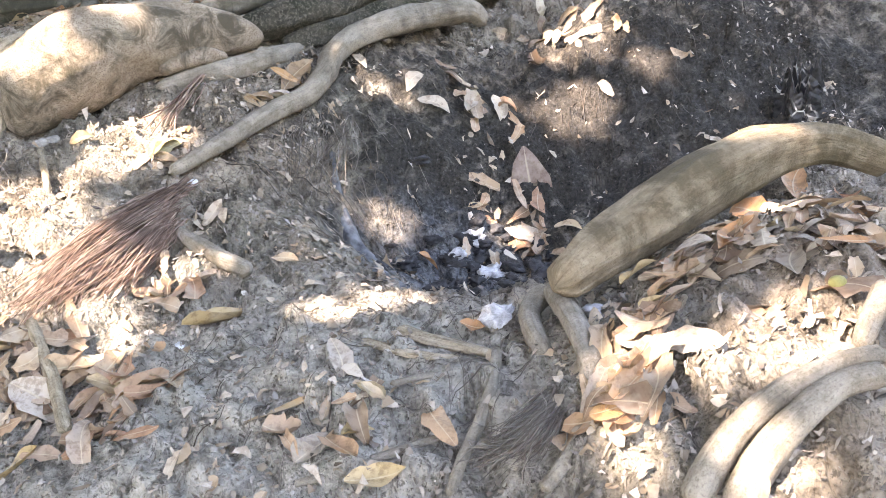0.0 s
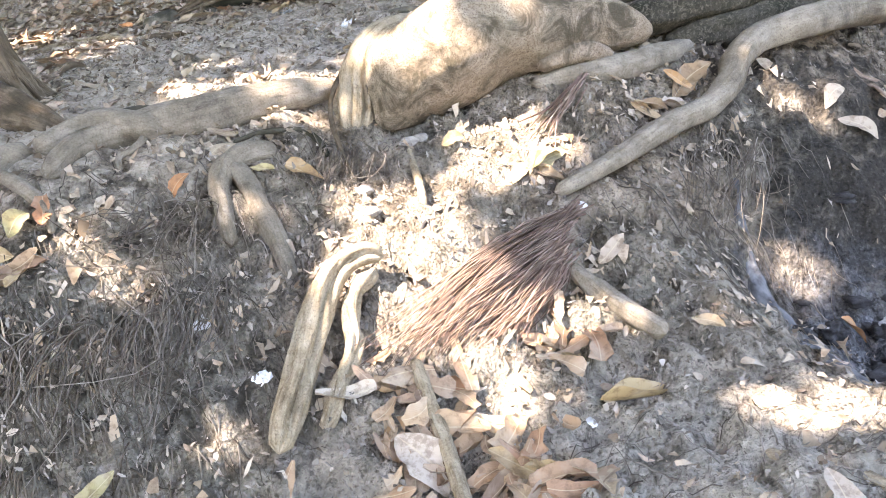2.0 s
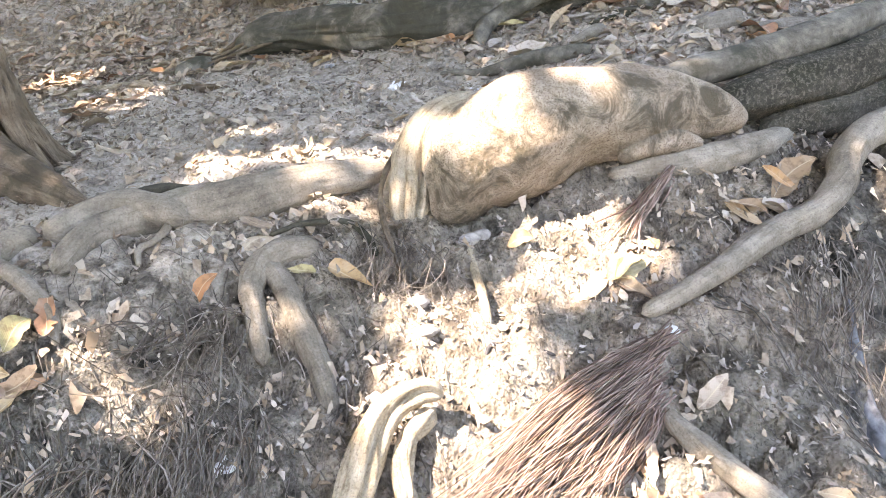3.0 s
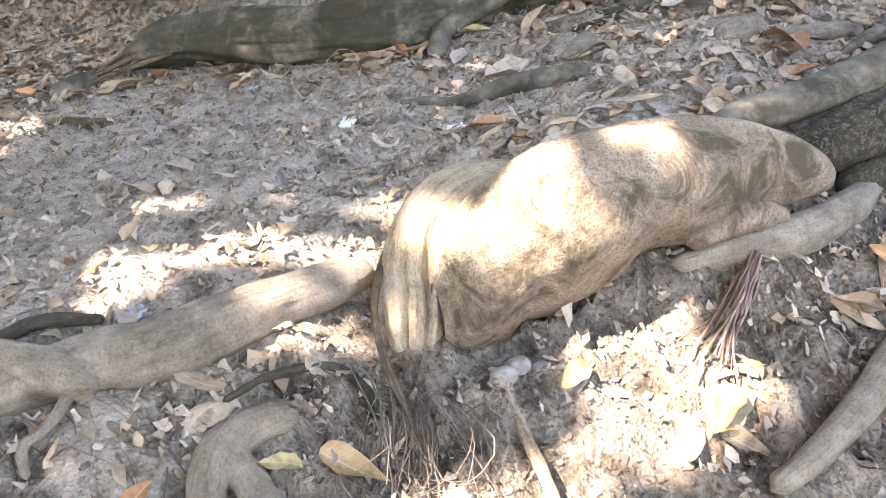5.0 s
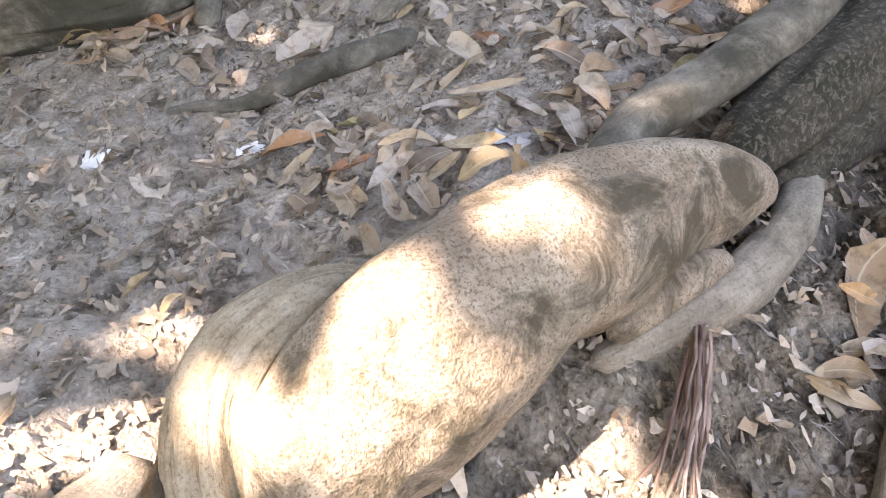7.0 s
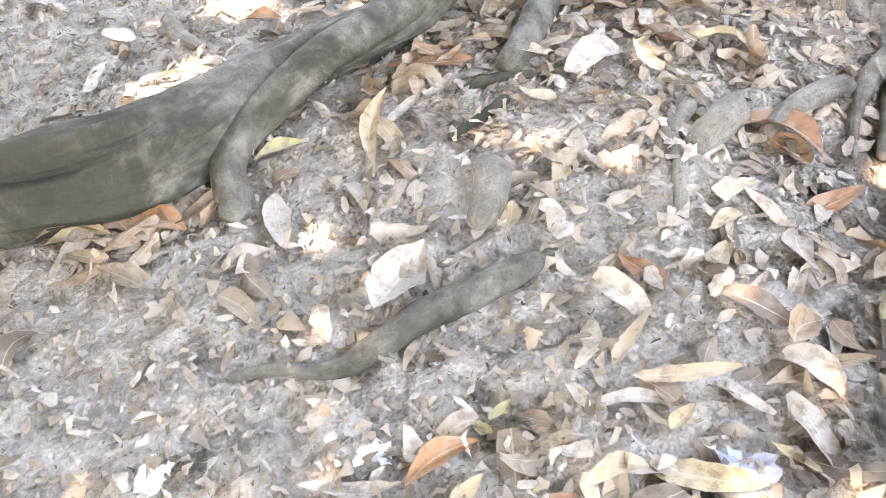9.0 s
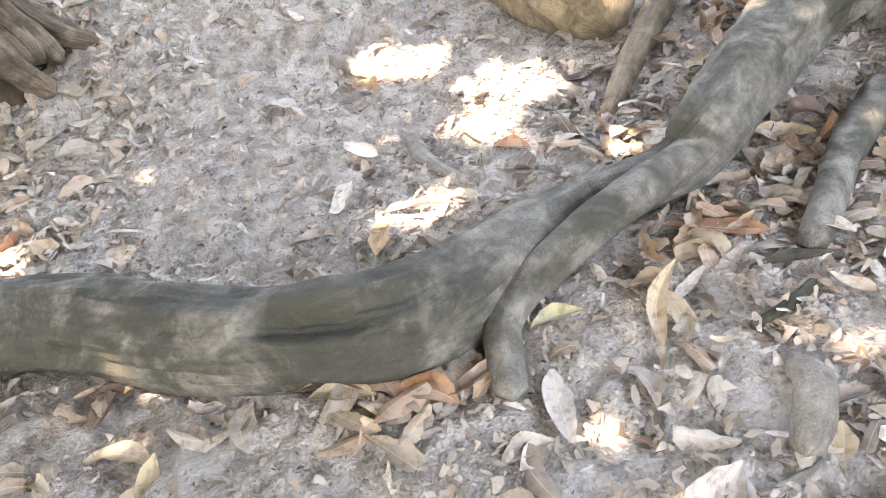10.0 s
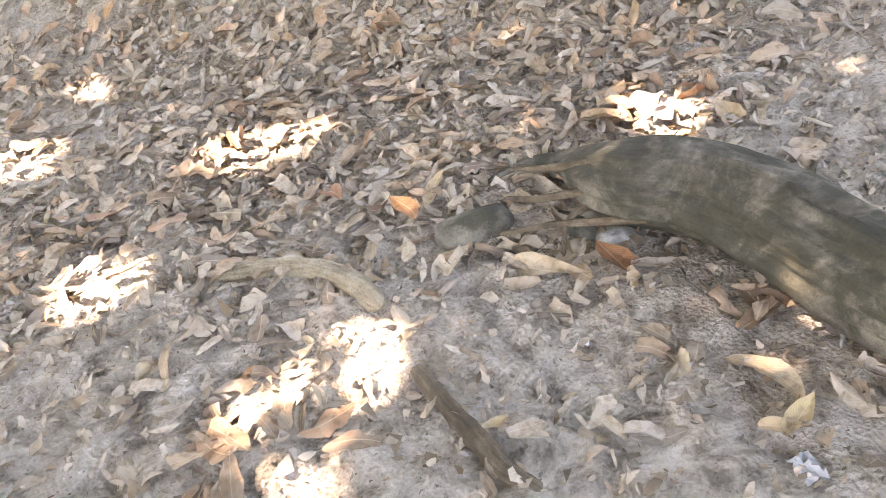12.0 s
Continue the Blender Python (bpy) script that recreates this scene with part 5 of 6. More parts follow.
lay_leaves(LEAF_YELLOW, 'dry yellow leaf lying on the forest floor', [(-0.21, 1.45, -0.1, 0.15, 0.40), (-1.10, 1.78, 0.0, 0.15, 0.35), (-0.91, 2.01, -0.5, 0.19, 0.30), (0.76, 1.72, -1.6, 0.15, 0.40)])
lay_leaves(LEAF_TAN, 'dry tan leaf lying on the forest floor', [(-1.16, 2.05, -0.8, 0.13, 0.40), (-0.99, 2.14, -0.7, 0.16, 0.36), (-0.94, 2.04, -0.7, 0.13, 0.36), (-0.78, 1.94, -1.0, 0.20, 0.36), (-0.83, 2.37, -0.8, 0.11, 0.36), (-0.47, 2.49, -0.4, 0.09, 0.36), (-0.56, 3.37, -0.1, 0.12, 0.36), (-0.41, 3.55, 0.8, 0.22, 0.36), (-0.88, 3.04, -0.3, 0.12, 0.36), (0.21, 3.14, 0.4, 0.09, 0.36), (-1.73, 1.81, -0.7, 0.12, 0.36), (-0.55, 3.38, -0.4, 0.11, 0.36), (-0.57, 3.36, -0.7, 0.13, 0.30), (-0.49, 3.41, -0.4, 0.12, 0.52), (-0.37, 3.61, -1.4, 0.09, 0.50), (-0.99, 3.05, 1.0, 0.15, 0.36)])
lay_leaves(LEAF_TAN, 'dry tan leaf lying on the forest floor', [(-2.26, 3.54, 1.6, 0.10, 0.36), (-1.85, 3.50, 1.5, 0.09, 0.36), (-2.25, 3.68, 1.5, 0.09, 0.40), (-0.84, 3.19, -1.1, 0.07, 0.36), (-1.08, 3.89, 0.6, 0.10, 0.50), (-1.29, 3.89, -1.5, 0.13, 0.45), (-1.14, 4.00, -0.1, 0.13, 0.35), (-1.37, 4.06, 0.5, 0.13, 0.35), (-0.94, 4.12, -0.5, 0.18, 0.20), (-0.74, 4.04, -0.2, 0.22, 0.20), (-0.97, 4.24, 0.7, 0.15, 0.25), (-0.70, 4.14, 0.4, 0.12, 0.45), (-0.41, 4.24, 0.1, 0.17, 0.35), (-0.07, 4.61, 0.4, 0.17, 0.35), (-0.66, 4.44, 0.0, 0.09, 0.36), (-1.35, 3.98, 0.9, 0.08, 0.50)])
lay_leaves(LEAF_TAN, 'dry tan leaf lying on the forest floor', [(-1.93, 4.96, -0.9, 0.16, 0.30), (-0.99, 5.31, -0.7, 0.22, 0.25), (-0.63, 4.83, -1.5, 0.09, 0.50), (-0.87, 4.72, 0.6, 0.16, 0.30), (-0.17, 5.57, -0.7, 0.20, 0.35), (0.04, 5.42, -1.0, 0.06, 0.50), (-1.21, 5.05, -1.7, 0.17, 0.30), (-1.22, 5.15, -0.2, 0.11, 0.40), (-1.21, 5.08, 1.0, 0.22, 0.20), (-2.85, 6.01, -1.2, 0.15, 0.50), (-3.37, 6.57, -1.0, 0.22, 0.40), (-1.69, 5.03, -1.2, 0.09, 0.40), (-0.47, 6.34, 0.1, 0.14, 0.40), (-0.65, 6.24, 0.6, 0.17, 0.40), (-3.61, 7.99, -0.9, 0.22, 0.50), (-3.04, 5.22, 0.2, 0.22, 0.35)])
lay_leaves(LEAF_TAN, 'dry tan leaf lying on the forest floor', [(-3.48, 5.18, -0.5, 0.07, 0.40), (-3.51, 5.42, 1.5, 0.15, 0.30), (-3.78, 4.59, 2.0, 0.16, 0.25), (-3.84, 4.54, 1.6, 0.08, 0.50), (-2.70, 5.42, -0.5, 0.22, 0.25), (-2.95, 5.23, -0.5, 0.09, 0.50), (1.39, 2.59, 0.4, 0.16, 0.45), (0.80, 1.65, 0.5, 0.11, 0.50), (0.58, 1.64, -0.9, 0.12, 0.40), (0.75, 2.10, 1.2, 0.11, 0.35), (0.34, 1.44, -1.6, 0.13, 0.50), (0.32, 1.48, 0.5, 0.08, 0.50), (0.34, 1.41, 0.0, 0.08, 0.50), (0.36, 1.40, 0.9, 0.15, 0.40), (0.53, 2.99, -0.7, 0.12, 0.36), (1.17, 2.01, -2.0, 0.13, 0.50)])
lay_leaves(LEAF_TAN, 'dry tan leaf lying on the forest floor', [(-0.21, 1.68, -0.7, 0.08, 0.36), (0.91, 1.55, 0.7, 0.06, 0.50)])
lay_leaves(LEAF_GREY, 'bleached grey dry leaf on the forest floor', [(-0.30, 1.84, -1.5, 0.15, 0.36), (-0.70, 2.72, 0.7, 0.11, 0.50), (-1.85, 1.76, -0.4, 0.06, 0.36), (-1.18, 3.92, 0.3, 0.13, 0.40), (-1.53, 4.16, -0.4, 0.19, 0.20), (-1.05, 4.11, -0.6, 0.16, 0.20), (-1.32, 4.58, 0.8, 0.22, 0.52), (-0.63, 5.07, 0.1, 0.22, 0.50), (-1.61, 4.80, 0.3, 0.13, 0.40), (-1.74, 4.94, 0.8, 0.07, 0.36), (-1.86, 4.97, -1.4, 0.10, 0.50), (-1.15, 5.13, 0.6, 0.15, 0.20), (-0.81, 5.37, -1.5, 0.12, 0.50), (-1.34, 4.90, -1.5, 0.11, 0.50), (-1.69, 5.07, -1.4, 0.12, 0.50), (-1.51, 4.89, -1.7, 0.21, 0.30)])
lay_leaves(LEAF_GREY, 'bleached grey dry leaf on the forest floor', [(-1.60, 4.79, 0.5, 0.12, 0.40), (-2.01, 5.74, 0.2, 0.15, 0.30), (-1.83, 6.23, -0.9, 0.15, 0.50), (-3.07, 6.03, -0.8, 0.19, 0.52), (-2.91, 5.98, -1.1, 0.08, 0.52), (-1.71, 5.52, -0.4, 0.13, 0.40), (-1.70, 5.76, -0.1, 0.19, 0.25), (-2.74, 5.44, -0.5, 0.16, 0.30), (-2.12, 6.73, -0.9, 0.20, 0.40), (-3.56, 5.97, 0.6, 0.19, 0.35), (-3.10, 6.05, 1.6, 0.19, 0.52), (-2.86, 6.03, 1.5, 0.08, 0.50), (-3.57, 4.54, 0.6, 0.07, 0.52), (-3.55, 4.81, -0.5, 0.07, 0.50), (-2.42, 5.67, -0.2, 0.12, 0.30), (0.12, 3.49, -0.6, 0.15, 0.40)])
lay_leaves(LEAF_GREY, 'bleached grey dry leaf on the forest floor', [(0.29, 3.56, 0.9, 0.13, 0.50), (0.56, 4.33, -1.3, 0.16, 0.36), (0.36, 3.02, -0.9, 0.17, 0.40), (-0.36, 1.59, 1.0, 0.13, 0.45), (-1.16, 2.05, -0.8, 0.22, 0.45), (-1.00, 2.16, -0.8, 0.14, 0.36), (0.39, 3.58, -1.4, 0.13, 0.50), (-0.48, 3.41, 0.6, 0.14, 0.50)])
lay_leaves(LEAF_ORANGE, 'curled orange-brown leaf on the forest floor', [(-0.04, 2.86, -0.5, 0.10, 0.36), (-1.97, 2.74, 1.2, 0.11, 0.36), (-0.83, 3.20, -1.3, 0.07, 0.36), (-0.39, 4.66, -1.2, 0.22, 0.50), (-1.79, 5.12, -1.2, 0.21, 0.52), (-0.45, 3.53, 0.1, 0.16, 0.20), (-2.27, 3.34, 1.1, 0.11, 0.30), (-1.26, 3.98, 0.1, 0.11, 0.36), (-1.38, 4.15, 0.2, 0.15, 0.30), (-0.89, 4.36, -1.6, 0.15, 0.35), (-0.68, 4.08, -0.2, 0.07, 0.36), (-0.40, 4.62, -1.5, 0.16, 0.45), (-0.39, 4.46, 0.2, 0.16, 0.35), (-1.37, 4.75, -0.9, 0.08, 0.52), (-1.78, 4.99, -0.7, 0.16, 0.50), (-1.77, 4.98, 0.4, 0.08, 0.50)])
lay_leaves(LEAF_ORANGE, 'curled orange-brown leaf on the forest floor', [(-1.28, 3.98, 0.4, 0.08, 0.30), (-1.00, 5.27, -0.7, 0.22, 0.40), (-1.08, 5.32, -1.0, 0.12, 0.35), (-1.37, 5.98, -0.2, 0.12, 0.40), (-1.79, 6.70, -1.1, 0.22, 0.40), (-0.29, 6.75, -1.1, 0.22, 0.50), (-0.41, 6.53, 0.1, 0.15, 0.50), (-3.03, 6.18, -0.0, 0.09, 0.50), (-3.18, 6.07, -0.9, 0.13, 0.52), (-1.80, 5.63, 1.0, 0.16, 0.40), (-1.79, 5.05, 0.2, 0.09, 0.50), (-0.90, 5.83, 0.2, 0.11, 0.50), (-1.46, 6.12, -0.9, 0.16, 0.36), (-2.90, 5.27, -0.8, 0.16, 0.50), (-3.56, 5.32, -0.6, 0.14, 0.40), (-3.19, 6.06, -0.9, 0.18, 0.50)])
lay_leaves(LEAF_ORANGE, 'curled orange-brown leaf on the forest floor', [(-3.01, 6.13, -0.9, 0.17, 0.52), (-3.54, 4.63, 1.2, 0.08, 0.50), (-3.84, 5.31, -0.4, 0.15, 0.40), (-6.38, 6.28, 0.5, 0.20, 0.50), (1.07, 1.96, -2.0, 0.13, 0.45), (1.07, 2.54, -1.6, 0.22, 0.50), (0.81, 1.47, -0.5, 0.10, 0.40), (0.68, 1.67, 0.4, 0.14, 0.45), (0.45, 1.56, 0.3, 0.12, 0.40), (0.29, 1.34, -0.3, 0.11, 0.50), (0.06, 1.92, -0.6, 0.08, 0.52), (1.29, 2.65, 0.8, 0.18, 0.45)])
lay_leaves(LEAF_GREEN, 'dull olive-green leaf fallen on the soil', [(-1.88, 1.83, 1.2, 0.14, 0.36), (-1.73, 2.83, -0.3, 0.09, 0.36), (-2.41, 2.44, 1.2, 0.15, 0.50), (-2.31, 2.43, 1.6, 0.13, 0.50), (-0.89, 3.10, 0.7, 0.15, 0.50), (-0.90, 3.10, 0.8, 0.16, 0.45), (-1.25, 4.21, 0.6, 0.07, 0.36), (-0.48, 4.15, 0.1, 0.12, 0.40), (-1.46, 5.11, 0.2, 0.14, 0.35), (-1.29, 4.19, -0.9, 0.05, 0.50)])
lay_leaves(LEAF_TAN, 'long dry tan leaf in front of the great root', [(-2.47, 5.04, -0.6, 0.21, 0.30), (-2.40, 4.94, 0.4, 0.10, 0.35)])


# the broad brown leaf that stands against the back of the hollow
stand = new("fallen_leaf", leaf_mesh(0, 0.6, LEAF_PINK))
upright = Matrix(((0.10, -0.995, 0.0, 0), (0.28, 0.03, -0.96, 0), (0.955, 0.10, 0.28, 0), (0, 0, 0, 1)))
stand.matrix_world = Matrix.Translation((0.435, 3.235, -0.815)) @ upright @ Matrix.Scale(0.29, 4)
tagged(stand, "broad pinkish-brown leaf standing in the burnt hollow", "leaf", "fallen leaves")


# ---- fine roots ----
def fibres(label, guides, count, thick, material, wild=0.012, seed=1):
    """A tuft of hair roots, spread between guide strands."""
    dice = np.random.default_rng(seed)
    g = np.array(guides)
    verts, faces, at = [], [], 0
    for _ in range(count):
        s = dice.uniform(0, len(g) - 1)
        i = min(int(s), len(g) - 2)
        a, b, c = g[i] * (1 - s + i) + g[i + 1] * (s - i)
        shift = dice.normal(size=(3, 3)) * np.array([[0.5], [1.0], [1.6]]) * wild
        a, b, c = a + shift[0], b + shift[1], c + shift[2]
        cut = dice.uniform(0.55, 1.15)
        t = np.linspace(dice.uniform(-0.05, 0.15), cut, 7)[:, None]
        line = a * (1 - t) * (1 - 2 * t) + 4 * b * t * (1 - t) + c * t * (2 * t - 1)
        line = line + dice.normal(size=(7, 3)) * 0.0025
        r = thick * dice.uniform(0.5, 1.3) * np.linspace(1, 0.45, 7)
        ahead = np.gradient(line, axis=0)
        side = np.cross(ahead, (0, 0, 1.0))
        side /= np.linalg.norm(side, axis=1)[:, None] + 1e-9
        up = np.cross(side, ahead)
        up /= np.linalg.norm(up, axis=1)[:, None] + 1e-9
        for th in (0.5, 2.6, 4.7):
            verts.append(line + r[:, None] * (math.cos(th) * side + math.sin(th) * up))
        for k in range(6):
            for m in range(3):
                n = (m + 1) % 3
                faces.append((at + m * 7 + k, at + n * 7 + k, at + n * 7 + k + 1, at + m * 7 + k + 1))
        at += 21
    ob = mesh_object("root_fibres", np.vstack(verts), faces, material)
    return tagged(ob, label, "fine roots", kind="stuff")


fibres("broom of reddish-brown fine roots hanging down the bank", [[(-0.793, 2.887, -0.419), (-1.041, 2.620, -0.432), (-1.264, 2.364, -0.504)], [(-0.808, 2.843, -0.424), (-1.049, 2.539, -0.455), (-1.232, 2.335, -0.527)], [(-0.823, 2.771, -0.440), (-1.033, 2.496, -0.480), (-1.180, 2.341, -0.550)], [(-0.832, 2.716, -0.463), (-0.979, 2.520, -0.498), (-1.101, 2.383, -0.556)], [(-0.832, 2.681, -0.479), (-0.925, 2.544, -0.515), (-1.034, 2.400, -0.570)], [(-0.826, 2.659, -0.502), (-0.884, 2.545, -0.535), (-0.954, 2.442, -0.576)]], 620, 0.0025, FIBRE_RED, 0.020, 1)
fibres("tuft of reddish rootlets under the swollen root", [[(-0.756, 3.471, -0.163), (-0.851, 3.335, -0.201), (-0.963, 3.233, -0.264)], [(-0.757, 3.461, -0.168), (-0.831, 3.301, -0.222), (-0.915, 3.175, -0.297)], [(-0.747, 3.457, -0.172), (-0.807, 3.333, -0.221), (-0.872, 3.170, -0.306)]], 20, 0.005, FIBRE_RED, 0.012, 2)
fibres("dark mat of hair roots on the steep bank", [[(-2.264, 2.141, -0.269), (-2.202, 2.008, -0.328), (-2.231, 1.940, -0.405)], [(-2.107, 2.158, -0.303), (-2.070, 2.003, -0.359), (-2.103, 1.906, -0.459)], [(-1.979, 2.220, -0.332), (-1.954, 2.042, -0.391), (-1.964, 1.926, -0.491)], [(-1.893, 2.290, -0.346), (-1.863, 2.103, -0.421), (-1.845, 1.958, -0.518)]], 120, 0.0022, FIBRE, 0.055, 3)
fibres("dark hair roots below the drooping limb", [[(-1.606, 3.037, -0.158), (-1.584, 2.871, -0.208), (-1.592, 2.738, -0.276)], [(-1.523, 3.051, -0.191), (-1.490, 2.902, -0.230), (-1.481, 2.758, -0.295)], [(-1.417, 3.040, -0.235), (-1.375, 2.914, -0.263), (-1.332, 2.842, -0.309)]], 70, 0.0018, FIBRE, 0.05, 4)
fibres("dark mat of hair roots on the steep bank", [[(-1.941, 2.386, -0.291), (-1.895, 2.169, -0.359), (-1.934, 2.033, -0.445)], [(-1.813, 2.370, -0.355), (-1.788, 2.179, -0.413), (-1.804, 2.066, -0.481)], [(-1.733, 2.465, -0.357), (-1.706, 2.287, -0.414), (-1.721, 2.120, -0.491)]], 80, 0.002, FIBRE, 0.06, 5)
fibres("grey hair roots on the brow of the hollow", [[(-0.344, 3.368, -0.369), (-0.359, 3.190, -0.455), (-0.454, 2.994, -0.528)], [(-0.249, 3.285, -0.460), (-0.310, 3.122, -0.536), (-0.390, 2.915, -0.626)], [(-0.479, 3.225, -0.393), (-0.464, 3.074, -0.463), (-0.543, 2.904, -0.497)]], 110, 0.0018, FIBRE, 0.06, 6)
fibres("dark hair roots on the bare bank", [[(0.192, 1.523, -0.629), (0.099, 1.446, -0.655), (0.010, 1.466, -0.692)], [(0.202, 1.459, -0.632), (0.123, 1.384, -0.658), (0.032, 1.380, -0.704)]], 150, 0.0022, FIBRE, 0.02, 7)
fibres("grey root mat on the bank", [[(-2.019, 2.586, -0.185), (-2.045, 2.481, -0.201), (-2.105, 2.369, -0.232)], [(-1.896, 2.591, -0.236), (-1.909, 2.497, -0.258), (-1.949, 2.407, -0.291)], [(-1.860, 2.667, -0.227), (-1.856, 2.554, -0.256), (-1.862, 2.453, -0.313)]], 90, 0.0024, FIBRE, 0.06, 8)


def bank_strands(label, box, count, thick, steps, material, spread, seed):
    """Hair roots that lie on the bank and run down its fall, in one mesh. spread: middle and reach of the patch."""
    dice = np.random.default_rng(seed)
    spots = dice.uniform((box[0], box[1]), (box[2], box[3]), (count, 2))
    a, b, reach = spread
    spots = spots[dice.uniform(size=count) < near(spots[:, 0], spots[:, 1], a, b, reach)]
    n, e, step = len(spots), 0.06, 0.020
    turn = dice.normal(size=n) * 0.35
    rows, at = [], spots.copy()
    for _ in range(steps):
        rows.append(at.copy())
        fall = np.stack([height(at[:, 0] - e, at[:, 1]) - height(at[:, 0] + e, at[:, 1]), height(at[:, 0], at[:, 1] - e) - height(at[:, 0], at[:, 1] + e)], 1)
        way = np.arctan2(fall[:, 1], fall[:, 0]) + turn
        turn = turn + dice.normal(size=n) * 0.16
        at = at + step * np.stack([np.cos(way), np.sin(way)], 1)
    line = np.stack(rows, 1)
    arch = np.sin(np.linspace(0, math.pi, steps))[None] * np.abs(dice.normal(size=(n, 1))) * 0.005
    z = height(line[..., 0], line[..., 1]) + relief(line[..., 0], line[..., 1]) + arch + 0.002
    line = np.concatenate([line, z[..., None]], -1)
    ahead = np.gradient(line, axis=1)
    side = np.cross(ahead, (0, 0, 1.0))
    side /= np.linalg.norm(side, axis=-1)[..., None] + 1e-9
    up = np.cross(side, ahead)
    up /= np.linalg.norm(up, axis=-1)[..., None] + 1e-9
    r = thick * (dice.uniform(0.35, 1.0, (n, 1)) ** 1.5 * np.linspace(1, 0.4, steps)[None])[..., None]
    ring = np.stack([line + r * (math.cos(th) * side + math.sin(th) * up) for th in (0.5, 2.6, 4.7)], 2)
    index = np.arange(n * steps * 3).reshape(n, steps, 3)
    ahead_index = np.roll(index, -1, axis=2)
    quads = np.stack([index[:, :-1], ahead_index[:, :-1], ahead_index[:, 1:], index[:, 1:]], -1).reshape(-1, 4)
    ob = mesh_object("root_fibres", ring.reshape(-1, 3).tolist(), quads.tolist(), material)
    return tagged(ob, label, "fine roots", kind="stuff")


bank_strands("matted grey hair roots running down the steep bank", (-2.9, 1.4, -1.4, 2.5), 3600, 0.0045, 7, FIBRE_DARK, (-2.25, 1.90, 0.24), 41)
bank_strands("grey hair roots on the crusted bank", (-2.5, 1.9, -1.3, 3.1), 1000, 0.0030, 6, FIBRE, (-1.80, 2.45, 0.36), 42)
bank_strands("grey hair roots over the brow of the hollow", (-0.9, 2.5, 0.5, 3.7), 1500, 0.0030, 6, FIBRE, (-0.45, 3.08, 0.20), 43)
bank_strands("fine pale hair roots on dusty soil", (-0.8, 1.3, 0.3, 2.3), 420, 0.0026, 9, FIBRE, (-0.15, 1.85, 0.28), 44)
bank_strands("sooty hair roots behind the burnt hollow", (0.0, 3.0, 2.2, 4.2), 1400, 0.0030, 7, FIBRE_SOOT, (1.0, 3.55, 0.45), 45)


# ---- small things ----
def lump(name, label, category, x, y, size, material, flat=0.7, seed=0, rough=0.25, sink=0.3, yaw=0.0, long=1.0, lift=0.0):
    """A stone, a cinder or a clod: a rounded block with broken faces."""
    bm = bmesh.new()
    bmesh.ops.create_icosphere(bm, subdivisions=3, radius=0.5)
    for v in bm.verts:
        d = v.co.normalized()
        k = 1 + rough * noise.noise(d * 1.7 + Vector((seed, 0, 0))) + 0.4 * rough * noise.noise(d * 5 + Vector((0, seed, 0)))
        v.co = Vector((d.x * long, d.y, d.z * flat)) * 0.5 * k
    me = bpy.data.meshes.new(name)
    bm.to_mesh(me)
    bm.free()
    me.polygons.foreach_set("use_smooth", [True] * len(me.polygons))
    me.materials.append(material)
    ob = new(name, me)
    ob.matrix_world = Matrix.Translation((x, y, ground_z(x, y) + size * flat * (0.5 - sink) + lift)) @ pose(0, 0, 0, 0, 0, yaw) @ Matrix.Scale(size, 4)
    return tagged(ob, label, category)


def scrap(label, x, y, size, material, yaw, seed):
    """A crumpled scrap of paper or film."""
    dice = np.random.default_rng(seed)
    n = 7
    verts = [((i / (n - 1) - 0.5) * (1 + 0.12 * dice.normal()), (j / (n - 1) - 0.5) * 0.7 * (1 + 0.12 * dice.normal()), 0.12 + 0.09 * dice.normal()) for i in range(n) for j in range(n)]
    faces = [(i * n + j, (i + 1) * n + j, (i + 1) * n + j + 1, i * n + j + 1) for i in range(n - 1) for j in range(n - 1)]
    ob = mesh_object("paper_scrap", verts, faces, material, smooth=False)
    ob.matrix_world = slope_frame(x, y, yaw) @ Matrix.Scale(size, 4)
    return tagged(ob, label, "litter")


FILM_BLUE = plain_material("faded_blue_film", (0.27, 0.285, 0.30), (0.40, 0.415, 0.43), 20, 0.5, 0.2)
NUT = plain_material("olive_nut", (0.16, 0.15, 0.05), (0.32, 0.29, 0.12), 30, 0.5, 0.2)
for x, y, size, label in ((0.171, 2.838, 0.13, "large white lump of ash in the hollow"), (0.127, 1.93, 0.075, "white ash cake beside the root"), (0.164, 3.012, 0.09, "blue-grey cinder in the hollow"), (0.351, 1.783, 0.045, "small white lump beside leaves"), (0.24, 2.80, 0.07, "white lump of ash in the hollow"), (0.09, 2.90, 0.06, "grey lump of ash in the hollow")):
    lump("ash_lump", label, "ash", x, y, size, ASH, 0.6, seed=x * 9, rough=0.6, yaw=x * 400, long=1.3)
coal_dice = np.random.default_rng(4)
for k in range(80):
    x, y = 0.17 + coal_dice.normal() * 0.17, 2.76 + coal_dice.normal() * 0.17
    lump("charcoal", "piece of black charcoal in the burnt hollow", "charcoal", x, y, coal_dice.uniform(0.02, 0.06), CHAR, 0.6, seed=k, rough=0.7, yaw=k * 40, long=coal_dice.uniform(1, 2))["group"] = "charcoal in the hollow"
scrap("white paper scrap on the bank", -1.786, 2.331, 0.055, PAPER, 0.4, 1)
scrap("white paper scrap on the bank", -1.584, 2.192, 0.050, PAPER, 1.2, 2)
scrap("crumpled white paper scrap on trodden soil", -1.482, 4.234, 0.075, PAPER, -0.5, 3)
scrap("crumpled white paper scrap on trodden soil", -1.847, 4.335, 0.065, PAPER, 0.7, 4)
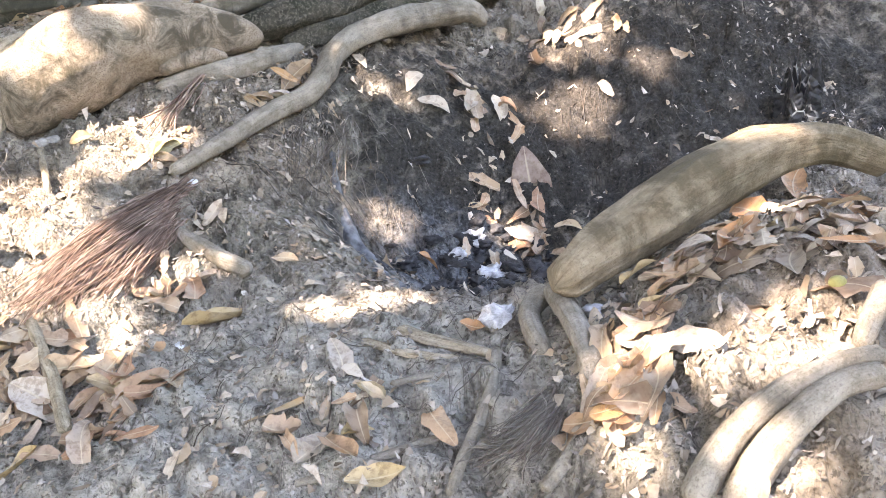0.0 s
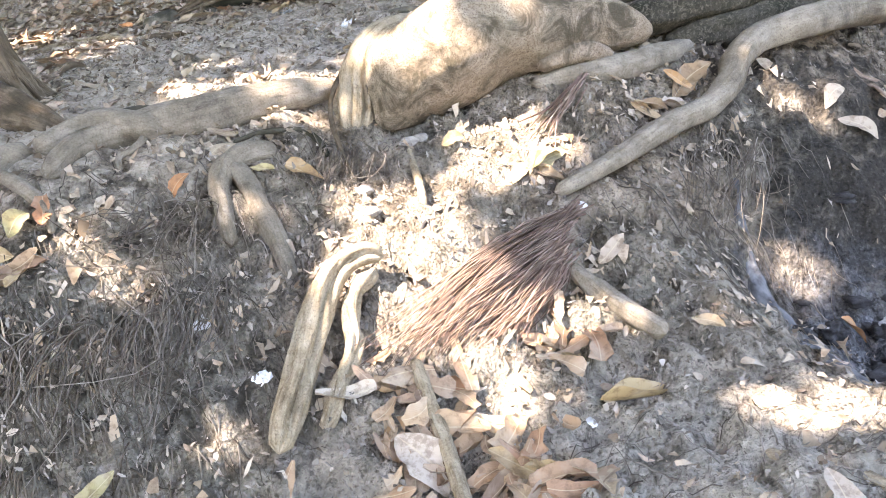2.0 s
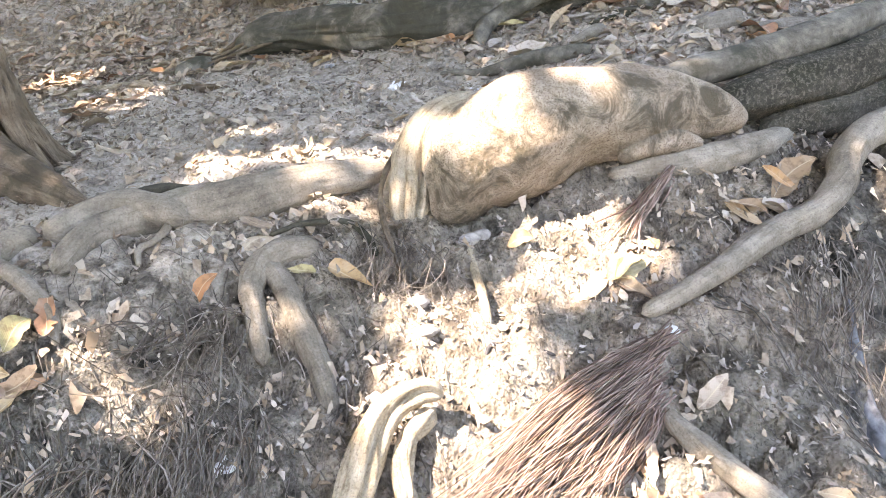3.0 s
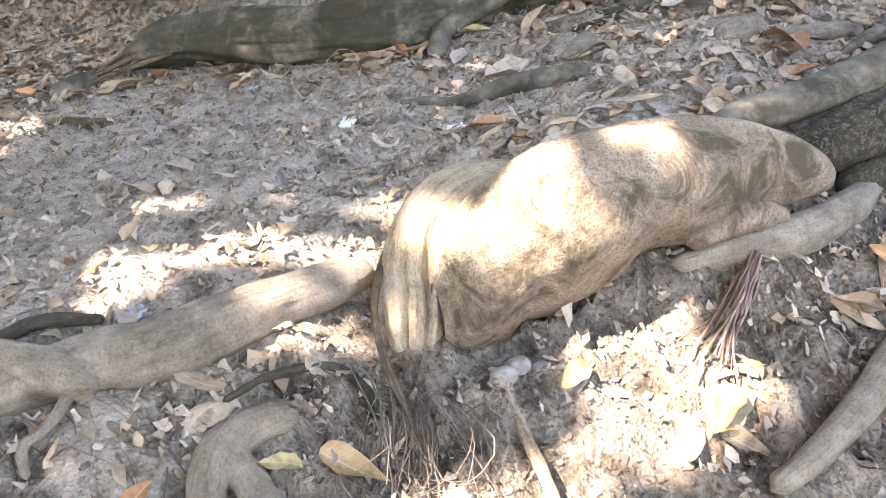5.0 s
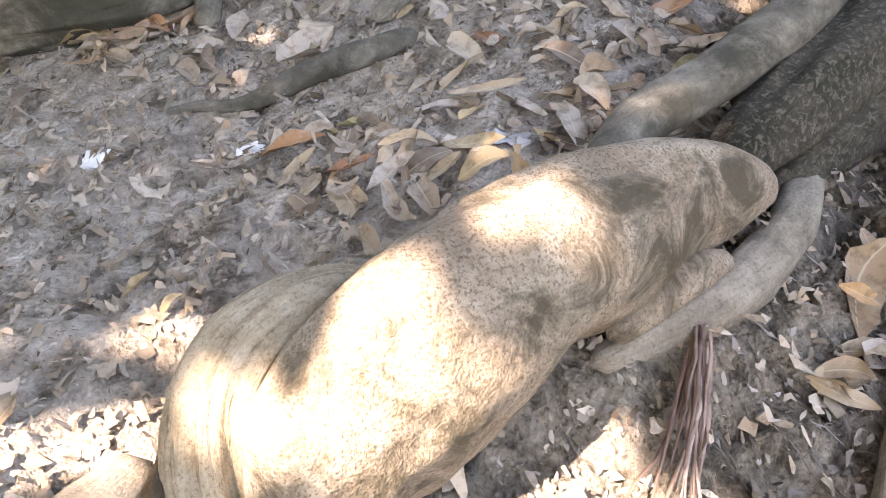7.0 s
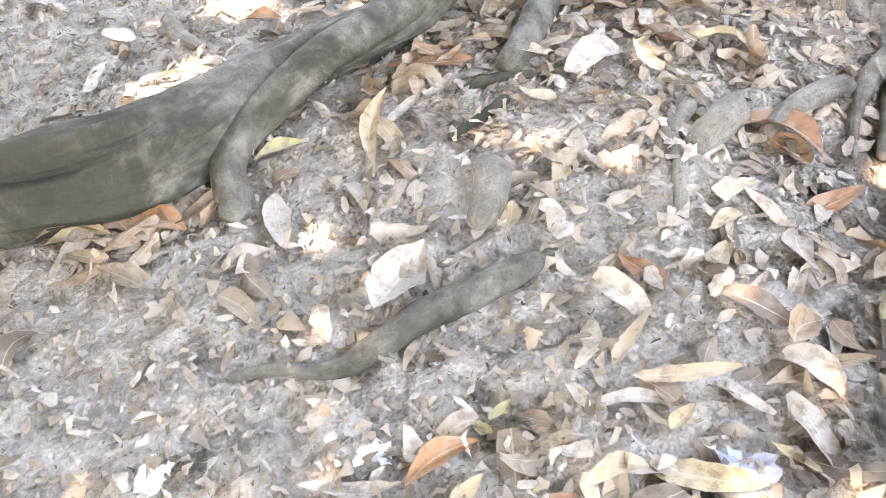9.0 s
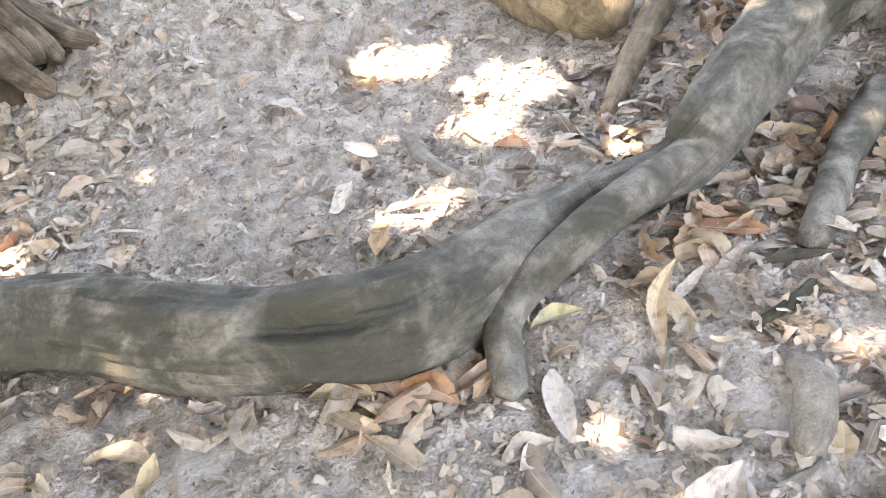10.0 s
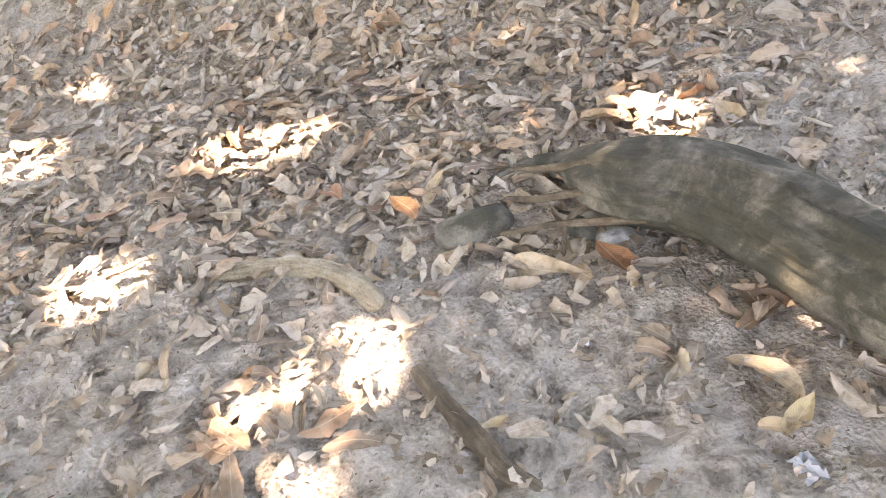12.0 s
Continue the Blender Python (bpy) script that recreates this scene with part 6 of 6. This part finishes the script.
scrap("small white scrap in the litter", -2.876, 5.037, 0.028, PAPER, 0.2, 5)
scrap("faded bluish plastic scrap among leaves", -0.947, 3.937, 0.085, FILM_BLUE, -0.3, 6)
scrap("grey-blue plastic scrap in the soil", -3.464, 4.465, 0.085, FILM_BLUE, 1.9, 7)
scrap("faded blue plastic scrap behind the thick root", -2.13, 3.19, 0.07, FILM_BLUE, 0.5, 8)
scrap("grey-blue plastic scrap in the soil", -2.341, 4.855, 0.065, FILM_BLUE, 2.5, 9)
for x, y, size in ((-0.769, 2.154, 0.03), (-0.791, 2.912, 0.04), (-1.311, 4.383, 0.026), (-1.62, 2.62, 0.02)):
    lump("pebble", "small whitish pebble on the soil", "pebble", x, y, size, PAPER, 0.6, seed=x, yaw=x * 90, long=1.3)
for x, y, size in ((-1.272, 3.21, 0.05), (-1.316, 3.18, 0.055), (-1.345, 3.14, 0.06), (-1.23, 3.19, 0.035), (-2.943, 5.39, 0.10), (-3.02, 5.43, 0.08), (-1.38, 2.72, 0.045), (-1.43, 2.83, 0.05)):
    lump("stone", "rounded grey stone in the soil", "stone", x, y, size, STONE, 0.65, seed=y * 3, yaw=y * 77, long=1.25)
lump("nut", "fallen olive-green nut on bleached soil", "nut", 0.762, 1.406, 0.035, NUT, 0.85, seed=2, rough=0.05, sink=0.1)


def charred_stub():
    """A burnt stump with a split, jagged top and ash in its cracks."""
    sides, rings = 40, 14
    dice = np.random.default_rng(9)
    tall = [0.13 + 0.16 * abs(float(value_noise(j * 0.45, 3.3, 12))) + 0.03 * dice.uniform() for j in range(sides)]
    verts = []
    for i in range(rings):
        s = i / (rings - 1)
        for j in range(sides):
            th = 2 * math.pi * j / sides
            r = 0.085 * (1 - 0.25 * s) * (1 + 0.16 * math.sin(5 * th) + 0.06 * dice.normal())
            verts.append((r * math.cos(th) * 1.25, r * math.sin(th), -0.04 + s * tall[j]))
    faces = [(i * sides + j, i * sides + (j + 1) % sides, (i + 1) * sides + (j + 1) % sides, (i + 1) * sides + j) for i in range(rings - 1) for j in range(sides)]
    verts.append((0, 0, 0.03))
    faces += [((rings - 1) * sides + j, (rings - 1) * sides + (j + 1) % sides, len(verts) - 1) for j in range(sides)]
    n = Nodes("charred_stub_wood", 0.6)
    at = n.world()
    crack = n.add("ShaderNodeTexVoronoi", Scale=13.0, feature="DISTANCE_TO_EDGE")
    n.link(at, crack.inputs["Vector"])
    colour = n.mix(n.math("MULTIPLY", n.ramp(crack.outputs[0], (0.02, (0.8,)), (0.06, (0.0,))), n.ramp(n.noise(at, 9, 3), (0.48, (0.0,)), (0.60, (1.0,)))), n.ramp(n.noise(at, 40), (0.3, (0.006, 0.006, 0.007)), (0.7, (0.04, 0.04, 0.042))), (0.40, 0.39, 0.37))
    ob = mesh_object("charred_stump", verts, faces, n.finish(colour, n.bump(crack.outputs[0], 0.8, 0.01)), smooth=False)
    ob.location = (1.588, 3.24, ground_z(1.588, 3.24))
    return tagged(ob, "burnt black stump with ash in its cracks", "stump")


charred_stub()
